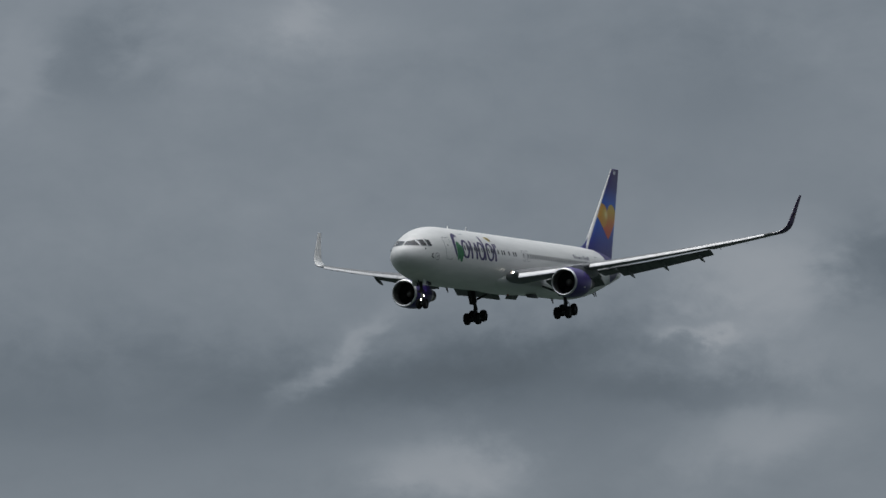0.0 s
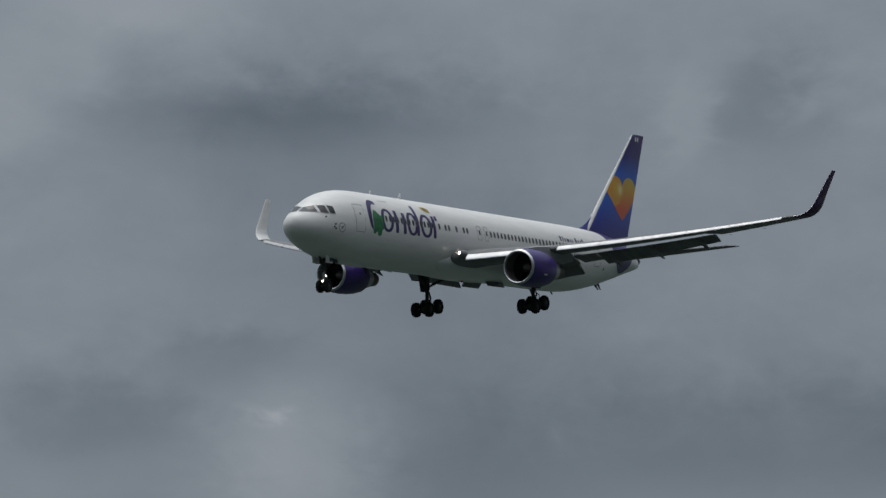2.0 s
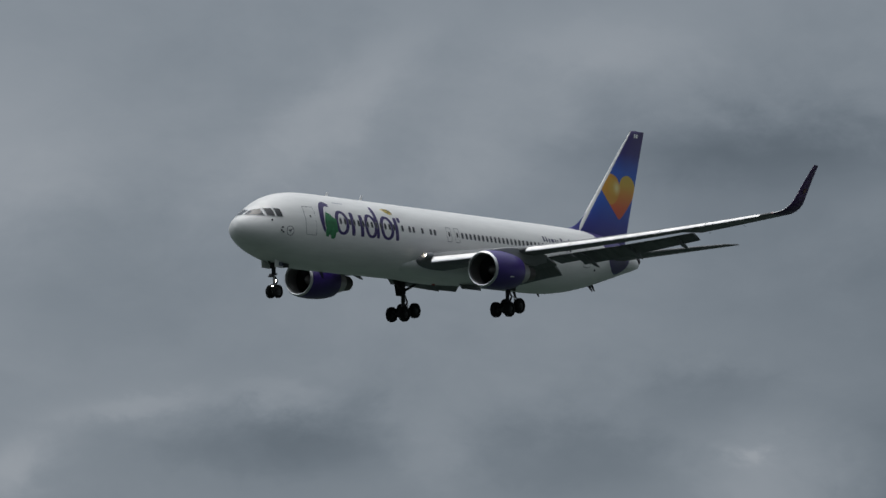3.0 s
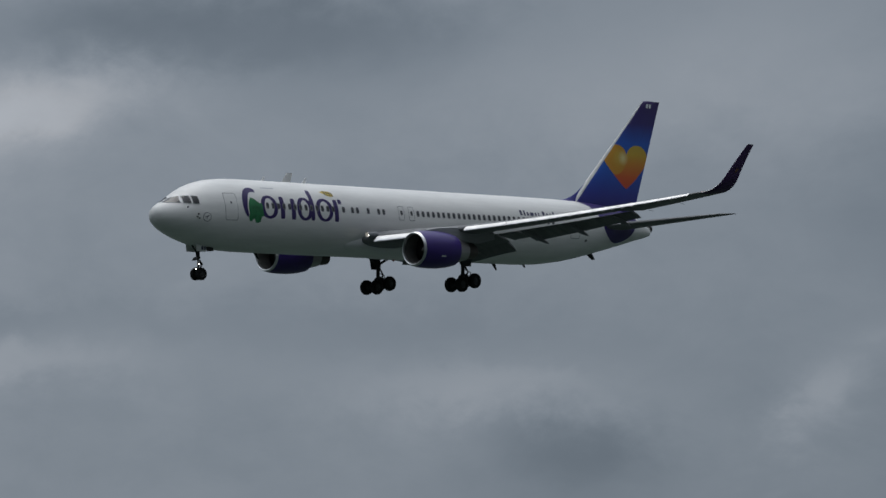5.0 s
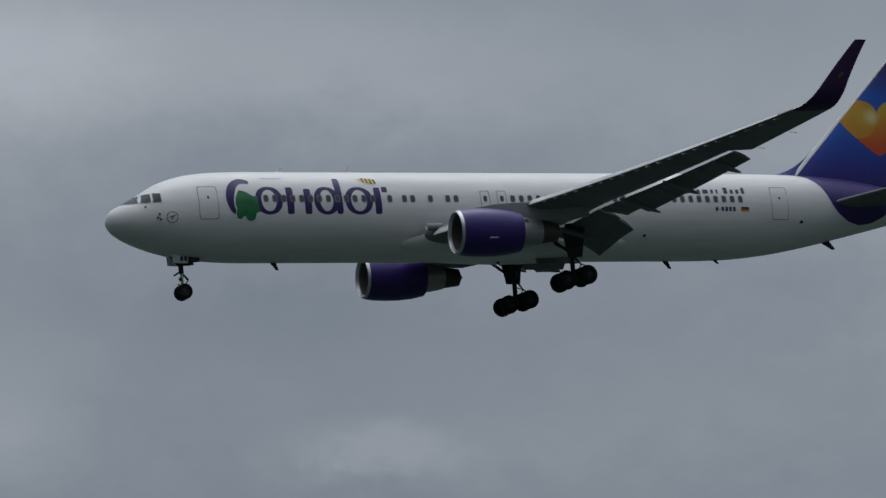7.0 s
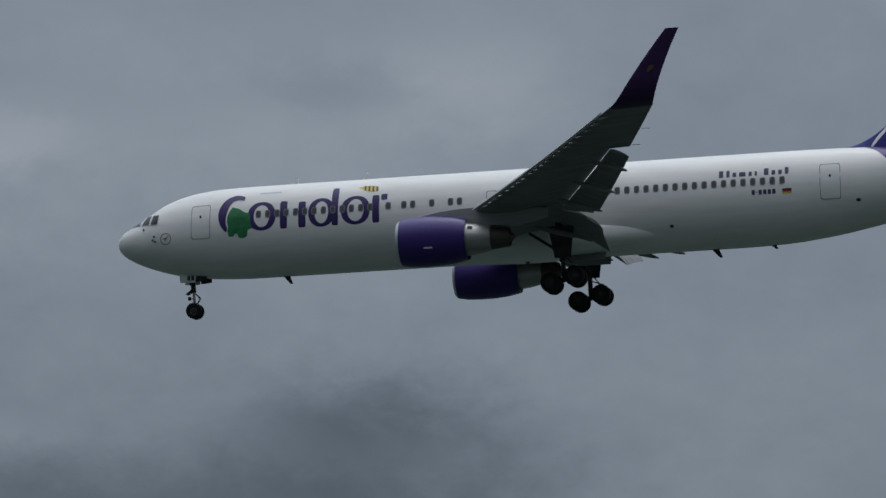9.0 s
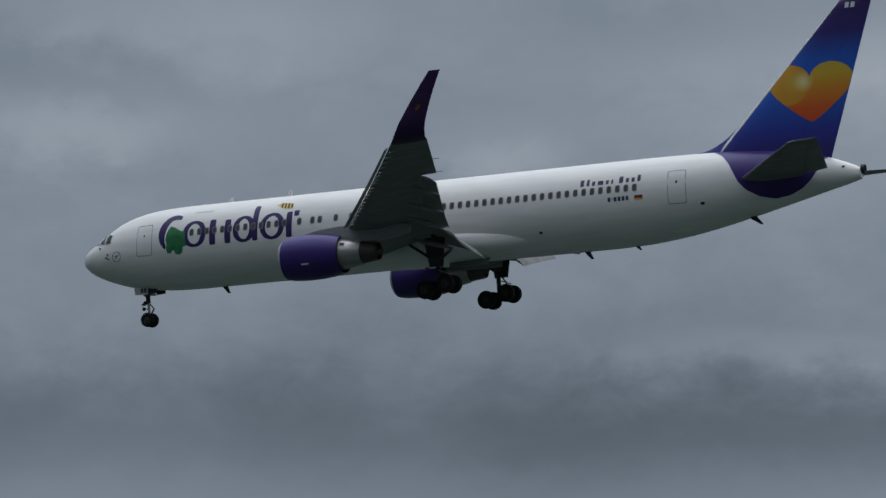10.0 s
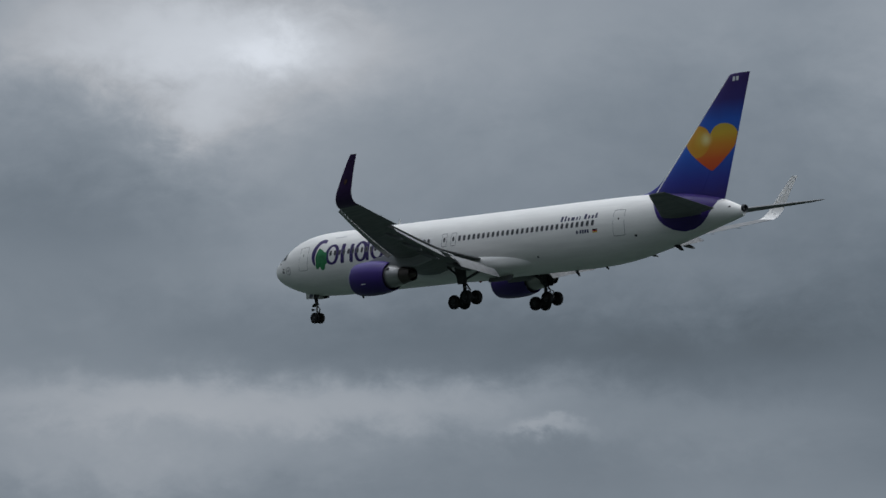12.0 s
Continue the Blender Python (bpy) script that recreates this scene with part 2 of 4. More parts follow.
def paint(name, colour, rough=0.35, metal=0.0, dirt=0.12, grain=0.03, streak=(0.25, 1.0, 2.0), coat=0.0, spec=0.3):
    """A painted or bare skin: broad stains drawn out along the airflow, fine grain, and a trace of relief."""
    m, nt, b = mat_base(name, rough, metal)
    tc = node(nt, "ShaderNodeTexCoord")
    mp = node(nt, "ShaderNodeMapping", Scale=streak)
    nt.links.new(tc.outputs["Object"], mp.inputs["Vector"])
    n1 = node(nt, "ShaderNodeTexNoise", Scale=1.3, Detail=6.0, Roughness=0.6)
    n2 = node(nt, "ShaderNodeTexNoise", Scale=14.0, Detail=3.0)
    nt.links.new(mp.outputs["Vector"], n1.inputs["Vector"])
    nt.links.new(tc.outputs["Object"], n2.inputs["Vector"])
    r1 = node(nt, "ShaderNodeMapRange")
    r1.inputs[1].default_value, r1.inputs[2].default_value = 0.35, 0.72
    r1.inputs[3].default_value, r1.inputs[4].default_value = 1.0, 1.0 - dirt
    nt.links.new(n1.outputs["Fac"], r1.inputs[0])
    r2 = node(nt, "ShaderNodeMapRange")
    r2.inputs[1].default_value, r2.inputs[2].default_value = 0.3, 0.7
    r2.inputs[3].default_value, r2.inputs[4].default_value = 1.0 + grain, 1.0 - grain
    nt.links.new(n2.outputs["Fac"], r2.inputs[0])
    mul = node(nt, "ShaderNodeMath")
    mul.operation = "MULTIPLY"
    nt.links.new(r1.outputs[0], mul.inputs[0])
    nt.links.new(r2.outputs[0], mul.inputs[1])
    mix = node(nt, "ShaderNodeVectorMath")
    mix.operation = "SCALE"
    mix.inputs[0].default_value = colour
    nt.links.new(mul.outputs[0], mix.inputs["Scale"])
    nt.links.new(mix.outputs[0], b.inputs["Base Color"])
    rr = node(nt, "ShaderNodeMapRange")
    rr.inputs[3].default_value, rr.inputs[4].default_value = rough * 0.8, min(1.0, rough * 1.3)
    nt.links.new(n1.outputs["Fac"], rr.inputs[0])
    nt.links.new(rr.outputs[0], b.inputs["Roughness"])
    bp = node(nt, "ShaderNodeBump", Strength=0.08, Distance=0.01)
    nt.links.new(n2.outputs["Fac"], bp.inputs["Height"])
    nt.links.new(bp.outputs["Normal"], b.inputs["Normal"])
    b.inputs["Coat Weight"].default_value = coat
    b.inputs["Specular IOR Level"].default_value = spec
    return m


def ramp_paint(name, axis, lo, hi, stops, rough=0.35):
    """Paint whose colour shades along one axis of the thing, as the livery is sprayed."""
    m, nt, b = mat_base(name, rough)
    tc = node(nt, "ShaderNodeTexCoord")
    sep = node(nt, "ShaderNodeSeparateXYZ")
    nt.links.new(tc.outputs["Object"], sep.inputs[0])
    noise_n = node(nt, "ShaderNodeTexNoise", Scale=0.9, Detail=4.0)
    nt.links.new(tc.outputs["Object"], noise_n.inputs["Vector"])
    wob = node(nt, "ShaderNodeMath")
    wob.operation = "MULTIPLY_ADD"
    wob.inputs[1].default_value = (hi - lo) * 0.05
    nt.links.new(noise_n.outputs["Fac"], wob.inputs[0])
    nt.links.new(sep.outputs[axis], wob.inputs[2])
    mr = node(nt, "ShaderNodeMapRange")
    mr.inputs[1].default_value, mr.inputs[2].default_value = lo, hi
    nt.links.new(wob.outputs[0], mr.inputs[0])
    cr = node(nt, "ShaderNodeValToRGB")
    e = cr.color_ramp.elements
    e[0].position, e[0].color = stops[0][0], (*stops[0][1], 1)
    e[1].position, e[1].color = stops[-1][0], (*stops[-1][1], 1)
    for pos, col in stops[1:-1]:
        k = e.new(pos)
        k.color = (*col, 1)
    nt.links.new(mr.outputs[0], cr.inputs[0])
    nt.links.new(cr.outputs[0], b.inputs["Base Color"])
    return m


def glow(name, colour, strength):
    m, nt, b = mat_base(name, 0.2)
    b.inputs["Emission Color"].default_value = (*colour, 1)
    b.inputs["Emission Strength"].default_value = strength
    return m


WHITE = paint("white_paint", (0.74, 0.73, 0.705), 0.34, dirt=0.12, grain=0.015, spec=0.25)
GREY = paint("wing_grey", (0.19, 0.194, 0.198), 0.55, spec=0.12, dirt=0.30, grain=0.04, streak=(0.4, 2.0, 1.0))
LIGHT_GREY = paint("light_grey_paint", (0.74, 0.75, 0.75), 0.4, dirt=0.2)
ALU = paint("bare_aluminium", (0.62, 0.62, 0.62), 0.35, metal=1.0, dirt=0.15)
PURPLE = paint("purple_paint", (0.040, 0.020, 0.155), 0.36, dirt=0.25, grain=0.06, spec=0.3)
LETTER = paint("purple_lettering", (0.034, 0.018, 0.105), 0.4, dirt=0.15)
GREEN = paint("green_decal", (0.030, 0.200, 0.075), 0.4, dirt=0.5, streak=(1.5, 1.5, 1.5))
YELLOW = paint("yellow_decal", (0.62, 0.45, 0.06), 0.4)
BLACK = paint("black_paint", (0.018, 0.018, 0.022), 0.45)
EMBLEM = paint("dull_gold_decal", (0.10, 0.05, 0.03), 0.5)
RED = paint("red_decal", (0.35, 0.02, 0.02), 0.4)
SEAL = paint("seal_grey", (0.17, 0.17, 0.18), 0.5)
SLAT = paint("slat_metal", (0.44, 0.44, 0.44), 0.42, metal=1.0, dirt=0.25)
PYLON = paint("pylon_grey", (0.28, 0.285, 0.29), 0.5, dirt=0.3)
DUCT = paint("inlet_duct_grey", (0.13, 0.125, 0.12), 0.5, dirt=0.3)
FAINT = paint("faint_grey_mark", (0.42, 0.43, 0.46), 0.5)
DOOR_LINE = paint("door_gap", (0.16, 0.165, 0.17), 0.6)
WINGLET = paint("winglet_violet", (0.042, 0.018, 0.075), 0.45, dirt=0.3, spec=0.2)
INK = paint("dark_ink", (0.05, 0.05, 0.10), 0.5)
DARK = paint("dark_metal", (0.05, 0.05, 0.055), 0.5, metal=0.4, dirt=0.4)
STEEL = paint("engine_steel", (0.42, 0.41, 0.40), 0.38, metal=0.8, dirt=0.35)
HOT = paint("heat_stained_metal", (0.10, 0.085, 0.075), 0.45, metal=0.6, dirt=0.4)
GEAR = paint("gear_grey", (0.045, 0.044, 0.045), 0.55, dirt=0.45, spec=0.15)
TYRE = paint("tyre_rubber", (0.018, 0.018, 0.018), 0.85, dirt=0.3, grain=0.1, spec=0.1)
RIM = paint("wheel_rim", (0.035, 0.035, 0.035), 0.65, metal=0.0, dirt=0.4)
GLASS = paint("dark_window", (0.012, 0.014, 0.016), 0.08, dirt=0.1, grain=0.0, spec=0.3)
PANE = paint("cabin_pane", (0.085, 0.085, 0.09), 0.12, dirt=0.2, grain=0.0)
LAMP = glow("landing_light", (1.0, 0.93, 0.82), 14.0)
NAV_RED = glow("red_position_light", (1.0, 0.05, 0.04), 0.25)
FIN_BLUE = ramp_paint("fin_blue", 2, 2.0, 11.0, [(0.0, (0.024, 0.014, 0.14)), (0.14, (0.022, 0.03, 0.26)), (0.40, (0.016, 0.105, 0.50)),
                                              (0.62, (0.016, 0.095, 0.47)), (0.80, (0.03, 0.02, 0.16)), (1.0, (0.035, 0.014, 0.11))])
HEART = ramp_paint("heart_gold", 2, 3.2, 7.2, [(0.0, (0.52, 0.04, 0.012)), (0.36, (0.60, 0.10, 0.014)), (0.64, (0.62, 0.24, 0.02)), (0.84, (0.60, 0.37, 0.03)), (1.0, (0.55, 0.38, 0.04))])


def pale_centre(m, centre, radius, colour, inner=0.0, amount=0.85):
    """Sprays a soft round spot over a shaded paint, solid out to a share of its radius."""
    nt, b = m.node_tree, m.node_tree.nodes["Principled BSDF"]
    tc = node(nt, "ShaderNodeTexCoord")
    flat = node(nt, "ShaderNodeVectorMath")
    flat.operation = "MULTIPLY"
    flat.inputs[1].default_value = (1, 0, 1)
    nt.links.new(tc.outputs["Object"], flat.inputs[0])
    dist = node(nt, "ShaderNodeVectorMath")
    dist.operation = "DISTANCE"
    dist.inputs[1].default_value = centre
    nt.links.new(flat.outputs[0], dist.inputs[0])
    mr = node(nt, "ShaderNodeMapRange")
    mr.interpolation_type = "SMOOTHSTEP"
    mr.inputs[1].default_value, mr.inputs[2].default_value = radius * inner, radius
    mr.inputs[3].default_value, mr.inputs[4].default_value = amount, 0.0
    nt.links.new(dist.outputs["Value"], mr.inputs[0])
    mx = node(nt, "ShaderNodeMix")
    mx.data_type = "RGBA"
    mx.inputs[7].default_value = (*colour, 1)
    nt.links.new(mr.outputs[0], mx.inputs[0])
    nt.links.new(b.inputs["Base Color"].links[0].from_socket, mx.inputs[6])
    nt.links.new(mx.outputs[2], b.inputs["Base Color"])


pale_centre(HEART, (-49.25, 0.0, 6.20), 1.55, (0.60, 0.28, 0.022), 0.90, 1.0)
pale_centre(HEART, (-49.75, 0.0, 6.15), 1.05, (0.62, 0.40, 0.05), 0.0, 0.9)
pale_centre(HEART, (-50.28, 0.0, 6.10), 0.75, (0.78, 0.70, 0.32))


def grass_material():
    m, nt, b = mat_base("airfield_grass", 0.95)
    tc = node(nt, "ShaderNodeTexCoord")
    n1 = node(nt, "ShaderNodeTexNoise", Scale=0.03, Detail=8.0)
    n2 = node(nt, "ShaderNodeTexNoise", Scale=2.5, Detail=6.0)
    for n in (n1, n2):
        nt.links.new(tc.outputs["Object"], n.inputs["Vector"])
    mx = node(nt, "ShaderNodeMix")
    mx.data_type = "RGBA"
    mx.inputs[6].default_value = (0.017, 0.036, 0.027, 1)
    mx.inputs[7].default_value = (0.033, 0.053, 0.042, 1)
    nt.links.new(n1.outputs["Fac"], mx.inputs[0])
    m2 = node(nt, "ShaderNodeMix")
    m2.data_type, m2.blend_type = "RGBA", "MULTIPLY"
    m2.inputs[0].default_value = 0.5
    nt.links.new(mx.outputs[2], m2.inputs[6])
    nt.links.new(n2.outputs["Color"], m2.inputs[7])
    nt.links.new(m2.outputs[2], b.inputs["Base Color"])
    return m


GRASS = grass_material()


# ---- building helpers ----
def part(name, bm, material, parent, label="", sharp=38, normals=True):
    """Links a bmesh as one mesh object under a thing or a part."""
    if normals:
        bmesh.ops.recalc_face_normals(bm, faces=bm.faces)
    for f in bm.faces:
        f.smooth = True
    me = bpy.data.meshes.new(name)
    bm.to_mesh(me)
    bm.free()
    me.set_sharp_from_angle(angle=radians(sharp))
    for m in material if isinstance(material, (list, tuple)) else [material]:
        me.materials.append(m)
    ob = new(name, me)
    ob.parent = parent
    if label:
        ob["label"] = label
    return ob


def loft(bm, rings, caps=True, mat=None):
    """Skins closed rings of equal length."""
    vs = [[bm.verts.new(p) for p in ring] for ring in rings]
    n = len(vs[0])
    for a, b in zip(vs, vs[1:]):
        for i in range(n):
            f = bm.faces.new((a[i], a[(i + 1) % n], b[(i + 1) % n], b[i]))
            if mat:
                f.material_index = mat(f)
    if caps:
        bm.faces.new(vs[0][::-1])
        bm.faces.new(vs[-1])
    return vs


def circle(c, r, axis, n=24, squash=1.0):
    """A ring of n points round c, square to axis."""
    a = Vector(axis).normalized()
    u = a.orthogonal().normalized() if abs(a.z) > 0.9 else a.cross(Vector((0, 0, 1))).normalized()
    v = a.cross(u)
    return [Vector(c) + r * (math.cos(2 * math.pi * i / n) * u + squash * math.sin(2 * math.pi * i / n) * v) for i in range(n)]


def rod(bm, a, b, r, r2=None, n=14):
    a, b = Vector(a), Vector(b)
    loft(bm, [circle(a, r, b - a, n), circle(b, r if r2 is None else r2, b - a, n)])


def slab(bm, pts, thick):
    """A plate: a flat outline with rounded-off thickness along its normal."""
    pts = [Vector(p) for p in pts]
    nrm = (pts[1] - pts[0]).cross(pts[-1] - pts[0]).normalized()
    mid = sum(pts, Vector()) / len(pts)
    ins = [p + (mid - p).normalized() * thick * 0.4 for p in pts]
    loft(bm, [[p + nrm * thick * 0.5 for p in ins], [p + nrm * thick * 0.25 for p in pts],
              [p - nrm * thick * 0.25 for p in pts], [p - nrm * thick * 0.5 for p in ins]])


def smooth_curve(xs, ys):
    """A monotone cubic through the given stations."""
    xs, ys = np.array(xs, float), np.array(ys, float)
    h, d = np.diff(xs), np.diff(ys) / np.diff(xs)
    m = np.zeros(len(xs))
    for i in range(1, len(xs) - 1):
        m[i] = 0 if d[i - 1] * d[i] <= 0 else 2 * d[i - 1] * d[i] / (d[i - 1] + d[i])
    m[0], m[-1] = d[0], d[-1]

    def at(x):
        i = int(np.clip(np.searchsorted(xs, x) - 1, 0, len(xs) - 2))
        t = (x - xs[i]) / h[i]
        return float(ys[i] * (1 + 2 * t) * (1 - t) ** 2 + m[i] * h[i] * t * (1 - t) ** 2 + ys[i + 1] * t * t * (3 - 2 * t) - m[i + 1] * h[i] * t * t * (1 - t))
    return at


# ---- fuselage form: stations in metres behind the nose ----
ST = [0.0, 0.12, 0.4, 0.9, 1.5, 2.1, 2.7, 3.3, 4.2, 5.2, 6.6, 8.6, 37.0, 39.5, 42.0, 44.5, 47.0, 49.5, 51.5, 52.9, 53.6]


def body_line(heights):
    """A height along the body, which rides a little below the plane of reference behind the nose."""
    return smooth_curve(ST, [h - 0.27 * min(1.0, s / 4.0) for s, h in zip(ST, heights)])


TOP = body_line([-0.50, -0.14, 0.17, 0.48, 0.82, 1.24, 1.66, 1.99, 2.33, 2.53, 2.66, 2.705, 2.705, 2.70, 2.68, 2.62, 2.48, 2.15, 1.66, 1.14, 0.78])
BOT = body_line([-0.60, -0.92, -1.20, -1.50, -1.75, -1.95, -2.11, -2.24, -2.40, -2.53, -2.65, -2.705, -2.705, -2.64, -2.40, -1.98, -1.44, -0.86, -0.38, -0.06, 0.14])
HW = smooth_curve(ST, [0.03, 0.44, 0.80, 1.24, 1.58, 1.84, 2.03, 2.16, 2.30, 2.40, 2.48, 2.515, 2.515, 2.47, 2.34, 2.10, 1.75, 1.28, 0.85, 0.50, 0.24])
MID = body_line([-0.56, -0.55, -0.54, -0.52, -0.48, -0.42, -0.35, -0.28, -0.18, -0.10, -0.03, 0.0, 0.0, 0.08, 0.22, 0.38, 0.52, 0.60, 0.60, 0.52, 0.45])


def skin(s, z, side=1, off=0.0):
    """The point of the fuselage's side at station s and height z, off metres proud of it."""
    top, bot, hw, mid = TOP(s), BOT(s), HW(s), MID(s)
    h = top - mid if z >= mid else mid - bot
    k = max(-0.999, min(0.999, (z - mid) / h))
    y = hw * math.sqrt(1 - k * k)
    n = Vector((0, y / hw ** 2, (z - mid) / h ** 2)).normalized()
    return Vector((-s, side * (y + off * n.y), z + off * n.z))


def skin_front(y, z, off=0.0):
    """The point of the nose's skin at half-breadth y and height z."""
    lo, hi = 0.02, 8.5
    for _ in range(40):
        s = (lo + hi) / 2
        mid = MID(s)
        h = TOP(s) - mid if z >= mid else mid - BOT(s)
        if (y / HW(s)) ** 2 + ((z - mid) / h) ** 2 > 1:
            lo = s
        else:
            hi = s
    return Vector((-hi - off * -0.8, y + (0.5 * off if y > 0 else -0.5 * off), z + 0.5 * off))


def patch(bm, outline, side, off, step=0.22):
    """Lays a flat outline in (station, height) on the fuselage's side."""
    b2 = bmesh.new()
    b2.faces.new([b2.verts.new((s, z, 0)) for s, z in outline])
    bmesh.ops.triangulate(b2, faces=b2.faces)
    zs = [z for _, z in outline]
    z = min(zs) + step
    while z < max(zs):
        bmesh.ops.bisect_plane(b2, geom=b2.verts[:] + b2.edges[:] + b2.faces[:], plane_co=(0, z, 0), plane_no=(0, 1, 0))
        z += step
    ss = [s for s, _ in outline]
    if min(ss) < 6 or max(ss) > 37:
        x = min(ss) + 0.4
        while x < max(ss):
            bmesh.ops.bisect_plane(b2, geom=b2.verts[:] + b2.edges[:] + b2.faces[:], plane_co=(x, 0, 0), plane_no=(1, 0, 0))
            x += 0.4
    made = {v: bm.verts.new(skin(v.co.x, v.co.y, side, off)) for v in b2.verts}
    for f in b2.faces:
        bm.faces.new([made[v] for v in f.verts])
    b2.free()


def band(bm, outer, inner, side, off, closed=True):
    """A strip between two outlines of equal length, on the fuselage's side."""
    a = [bm.verts.new(skin(s, z, side, off)) for s, z in outer]
    b = [bm.verts.new(skin(s, z, side, off)) for s, z in inner]
    n = len(a)
    for i in range(n if closed else n - 1):
        bm.faces.new((a[i], a[(i + 1) % n], b[(i + 1) % n], b[i]))


def oval(s, z, rs, rz, n=32, power=2.0):
    out = []
    for i in range(n):
        c, d = math.cos(2 * math.pi * i / n), math.sin(2 * math.pi * i / n)
        out.append((s + rs * math.copysign(abs(c) ** (2 / power), c), z + rz * math.copysign(abs(d) ** (2 / power), d)))
    return out


def foil(a, b, thick, camber=0.02, n=9):
    """An aerofoil outline between chord fractions a and b, as (fraction, height) pairs."""
    def half(x):
        return 5 * thick * (0.2969 * math.sqrt(max(x, 0)) - 0.126 * x - 0.3516 * x ** 2 + 0.2843 * x ** 3 - 0.1016 * x ** 4)
    xs = [a + (b - a) * (1 - math.cos(math.pi * 0.5 * (i / n))) if a == 0 else a + (b - a) * i / n for i in range(n + 1)]
    cam = [4 * camber * x * (1 - x) for x in xs]
    up = [(x, c + half(x) + 0.0008) for x, c in zip(xs, cam)]
    low = [(x, c - half(x) - 0.0008) for x, c in zip(xs, cam)]
    return up + low[::-1]


def blade(stations, n=9):
    """Rings of a wing-like form. A station: leading edge, chord, thickness, up direction, incidence in degrees, from, to."""
    rings = []
    for le, chord, thick, up, inc, a, b, camber in stations:
        le, up = Vector(le), Vector(up).normalized()
        aft = Vector((-math.cos(radians(inc)), 0, 0)) - up * math.sin(radians(inc))
        nrm = up * math.cos(radians(inc)) + Vector((-math.sin(radians(inc)), 0, 0))
        rings.append([le + aft * chord * x + nrm * chord * h for x, h in foil(a, b, thick, camber, n)])
    return rings


# ---- ground ----
def build_ground():
    bm = bmesh.new()
    bmesh.ops.create_grid(bm, x_segments=24, y_segments=24, size=4500)
    ob = part("ground", bm, GRASS, None)
    tagged(ob, "flat green airfield grass reaching the horizon", "ground", kind="structure")


build_ground()

# ---- the airliner ----
airliner = new("airliner")
tagged(airliner, "white twin-engine passenger jet, violet engines, blue tail, wheels down", "aircraft")


def build_fuselage():
    ss = sorted(set(list(np.linspace(0, 1, 12) ** 1.6 * 3) + list(np.linspace(3.3, 8.6, 14)) + list(np.linspace(10, 36, 14)) + list(np.linspace(37, 53.6, 34))))
    bm = bmesh.new()
    rings = []
    for s in ss:
        top, bot, hw, mid = TOP(s), BOT(s), HW(s), MID(s)
        ring = []
        for i in range(64):
            a = 2 * math.pi * i / 64
            c, d = math.cos(a), math.sin(a)
            ring.append((-s, hw * c, mid + (top - mid if d > 0 else mid - bot) * d))
        rings.append(ring)
    loft(bm, rings)
    hull = part("fuselage", bm, WHITE, airliner, "long white glossy fuselage with faint grime", sharp=60)
    # exhaust of the auxiliary power unit in the tail cone
    bm = bmesh.new()
    c = Vector((-53.6, 0, 0.46))
    loft(bm, [circle(c, 0.30, (-1, 0, 0)), circle(c - Vector((0.22, 0, 0)), 0.27, (-1, 0, 0)), circle(c - Vector((0.22, 0, 0)), 0.21, (-1, 0, 0)),
              circle(c - Vector((-0.05, 0, 0)), 0.19, (-1, 0, 0))])
    part("tail_exhaust", bm, DARK, airliner)
    # fairing between wing and body, with a rounded shoulder
    bm = bmesh.new()
    rings = []
    for i in range(37):
        u = i / 36
        k = math.sin(math.pi * u) ** 0.85 if 0 < u < 1 else 0.0
        ring = []
        for j in range(48):
            c, d = math.cos(2 * math.pi * j / 48), math.sin(2 * math.pi * j / 48)
            y = (1.85 + 0.81 * k) * math.copysign(abs(c) ** 0.75, c)
            z = -1.72 + math.copysign(abs(d) ** 0.75, d) * ((0.25 + 0.58 * k) if d > 0 else (0.85 + 0.44 * k))
            ring.append((-17.3 - 15.2 * u, y, z))
        rings.append(ring)
    loft(bm, rings)
    part("belly_fairing", bm, WHITE, airliner, "white belly fairing with grimy underside")
    return hull


fuselage = build_fuselage()


def build_windows():
    """Cabin windows: a raised frame round a dark pane, along both sides."""
    rows = [9.14 + 0.555 * i for i in range(13)] + [16.87, 17.80, 18.32, 19.45, 20.55, 21.08]
    rows += [24.72 + 0.557 * i for i in range(28)]
    for side in (1, -1):
        for s in rows:
            z = 0.44
            bm = bmesh.new()
            band(bm, oval(s, z, 0.155, 0.225, 16, 3.5), oval(s, z, 0.115, 0.18, 16, 3.2), side, 0.022)
            band(bm, oval(s, z, 0.165, 0.235, 16, 3.5), oval(s, z, 0.155, 0.225, 16, 3.5), side, 0.012)
            w = part("window", bm, SEAL, airliner, normals=False)
            bm = bmesh.new()
            bm.faces.new([bm.verts.new(skin(a, b, side, 0.014)) for a, b in oval(s, z, 0.12, 0.185, 16, 3.2)])
            part("pane", bm, PANE, w, normals=False)


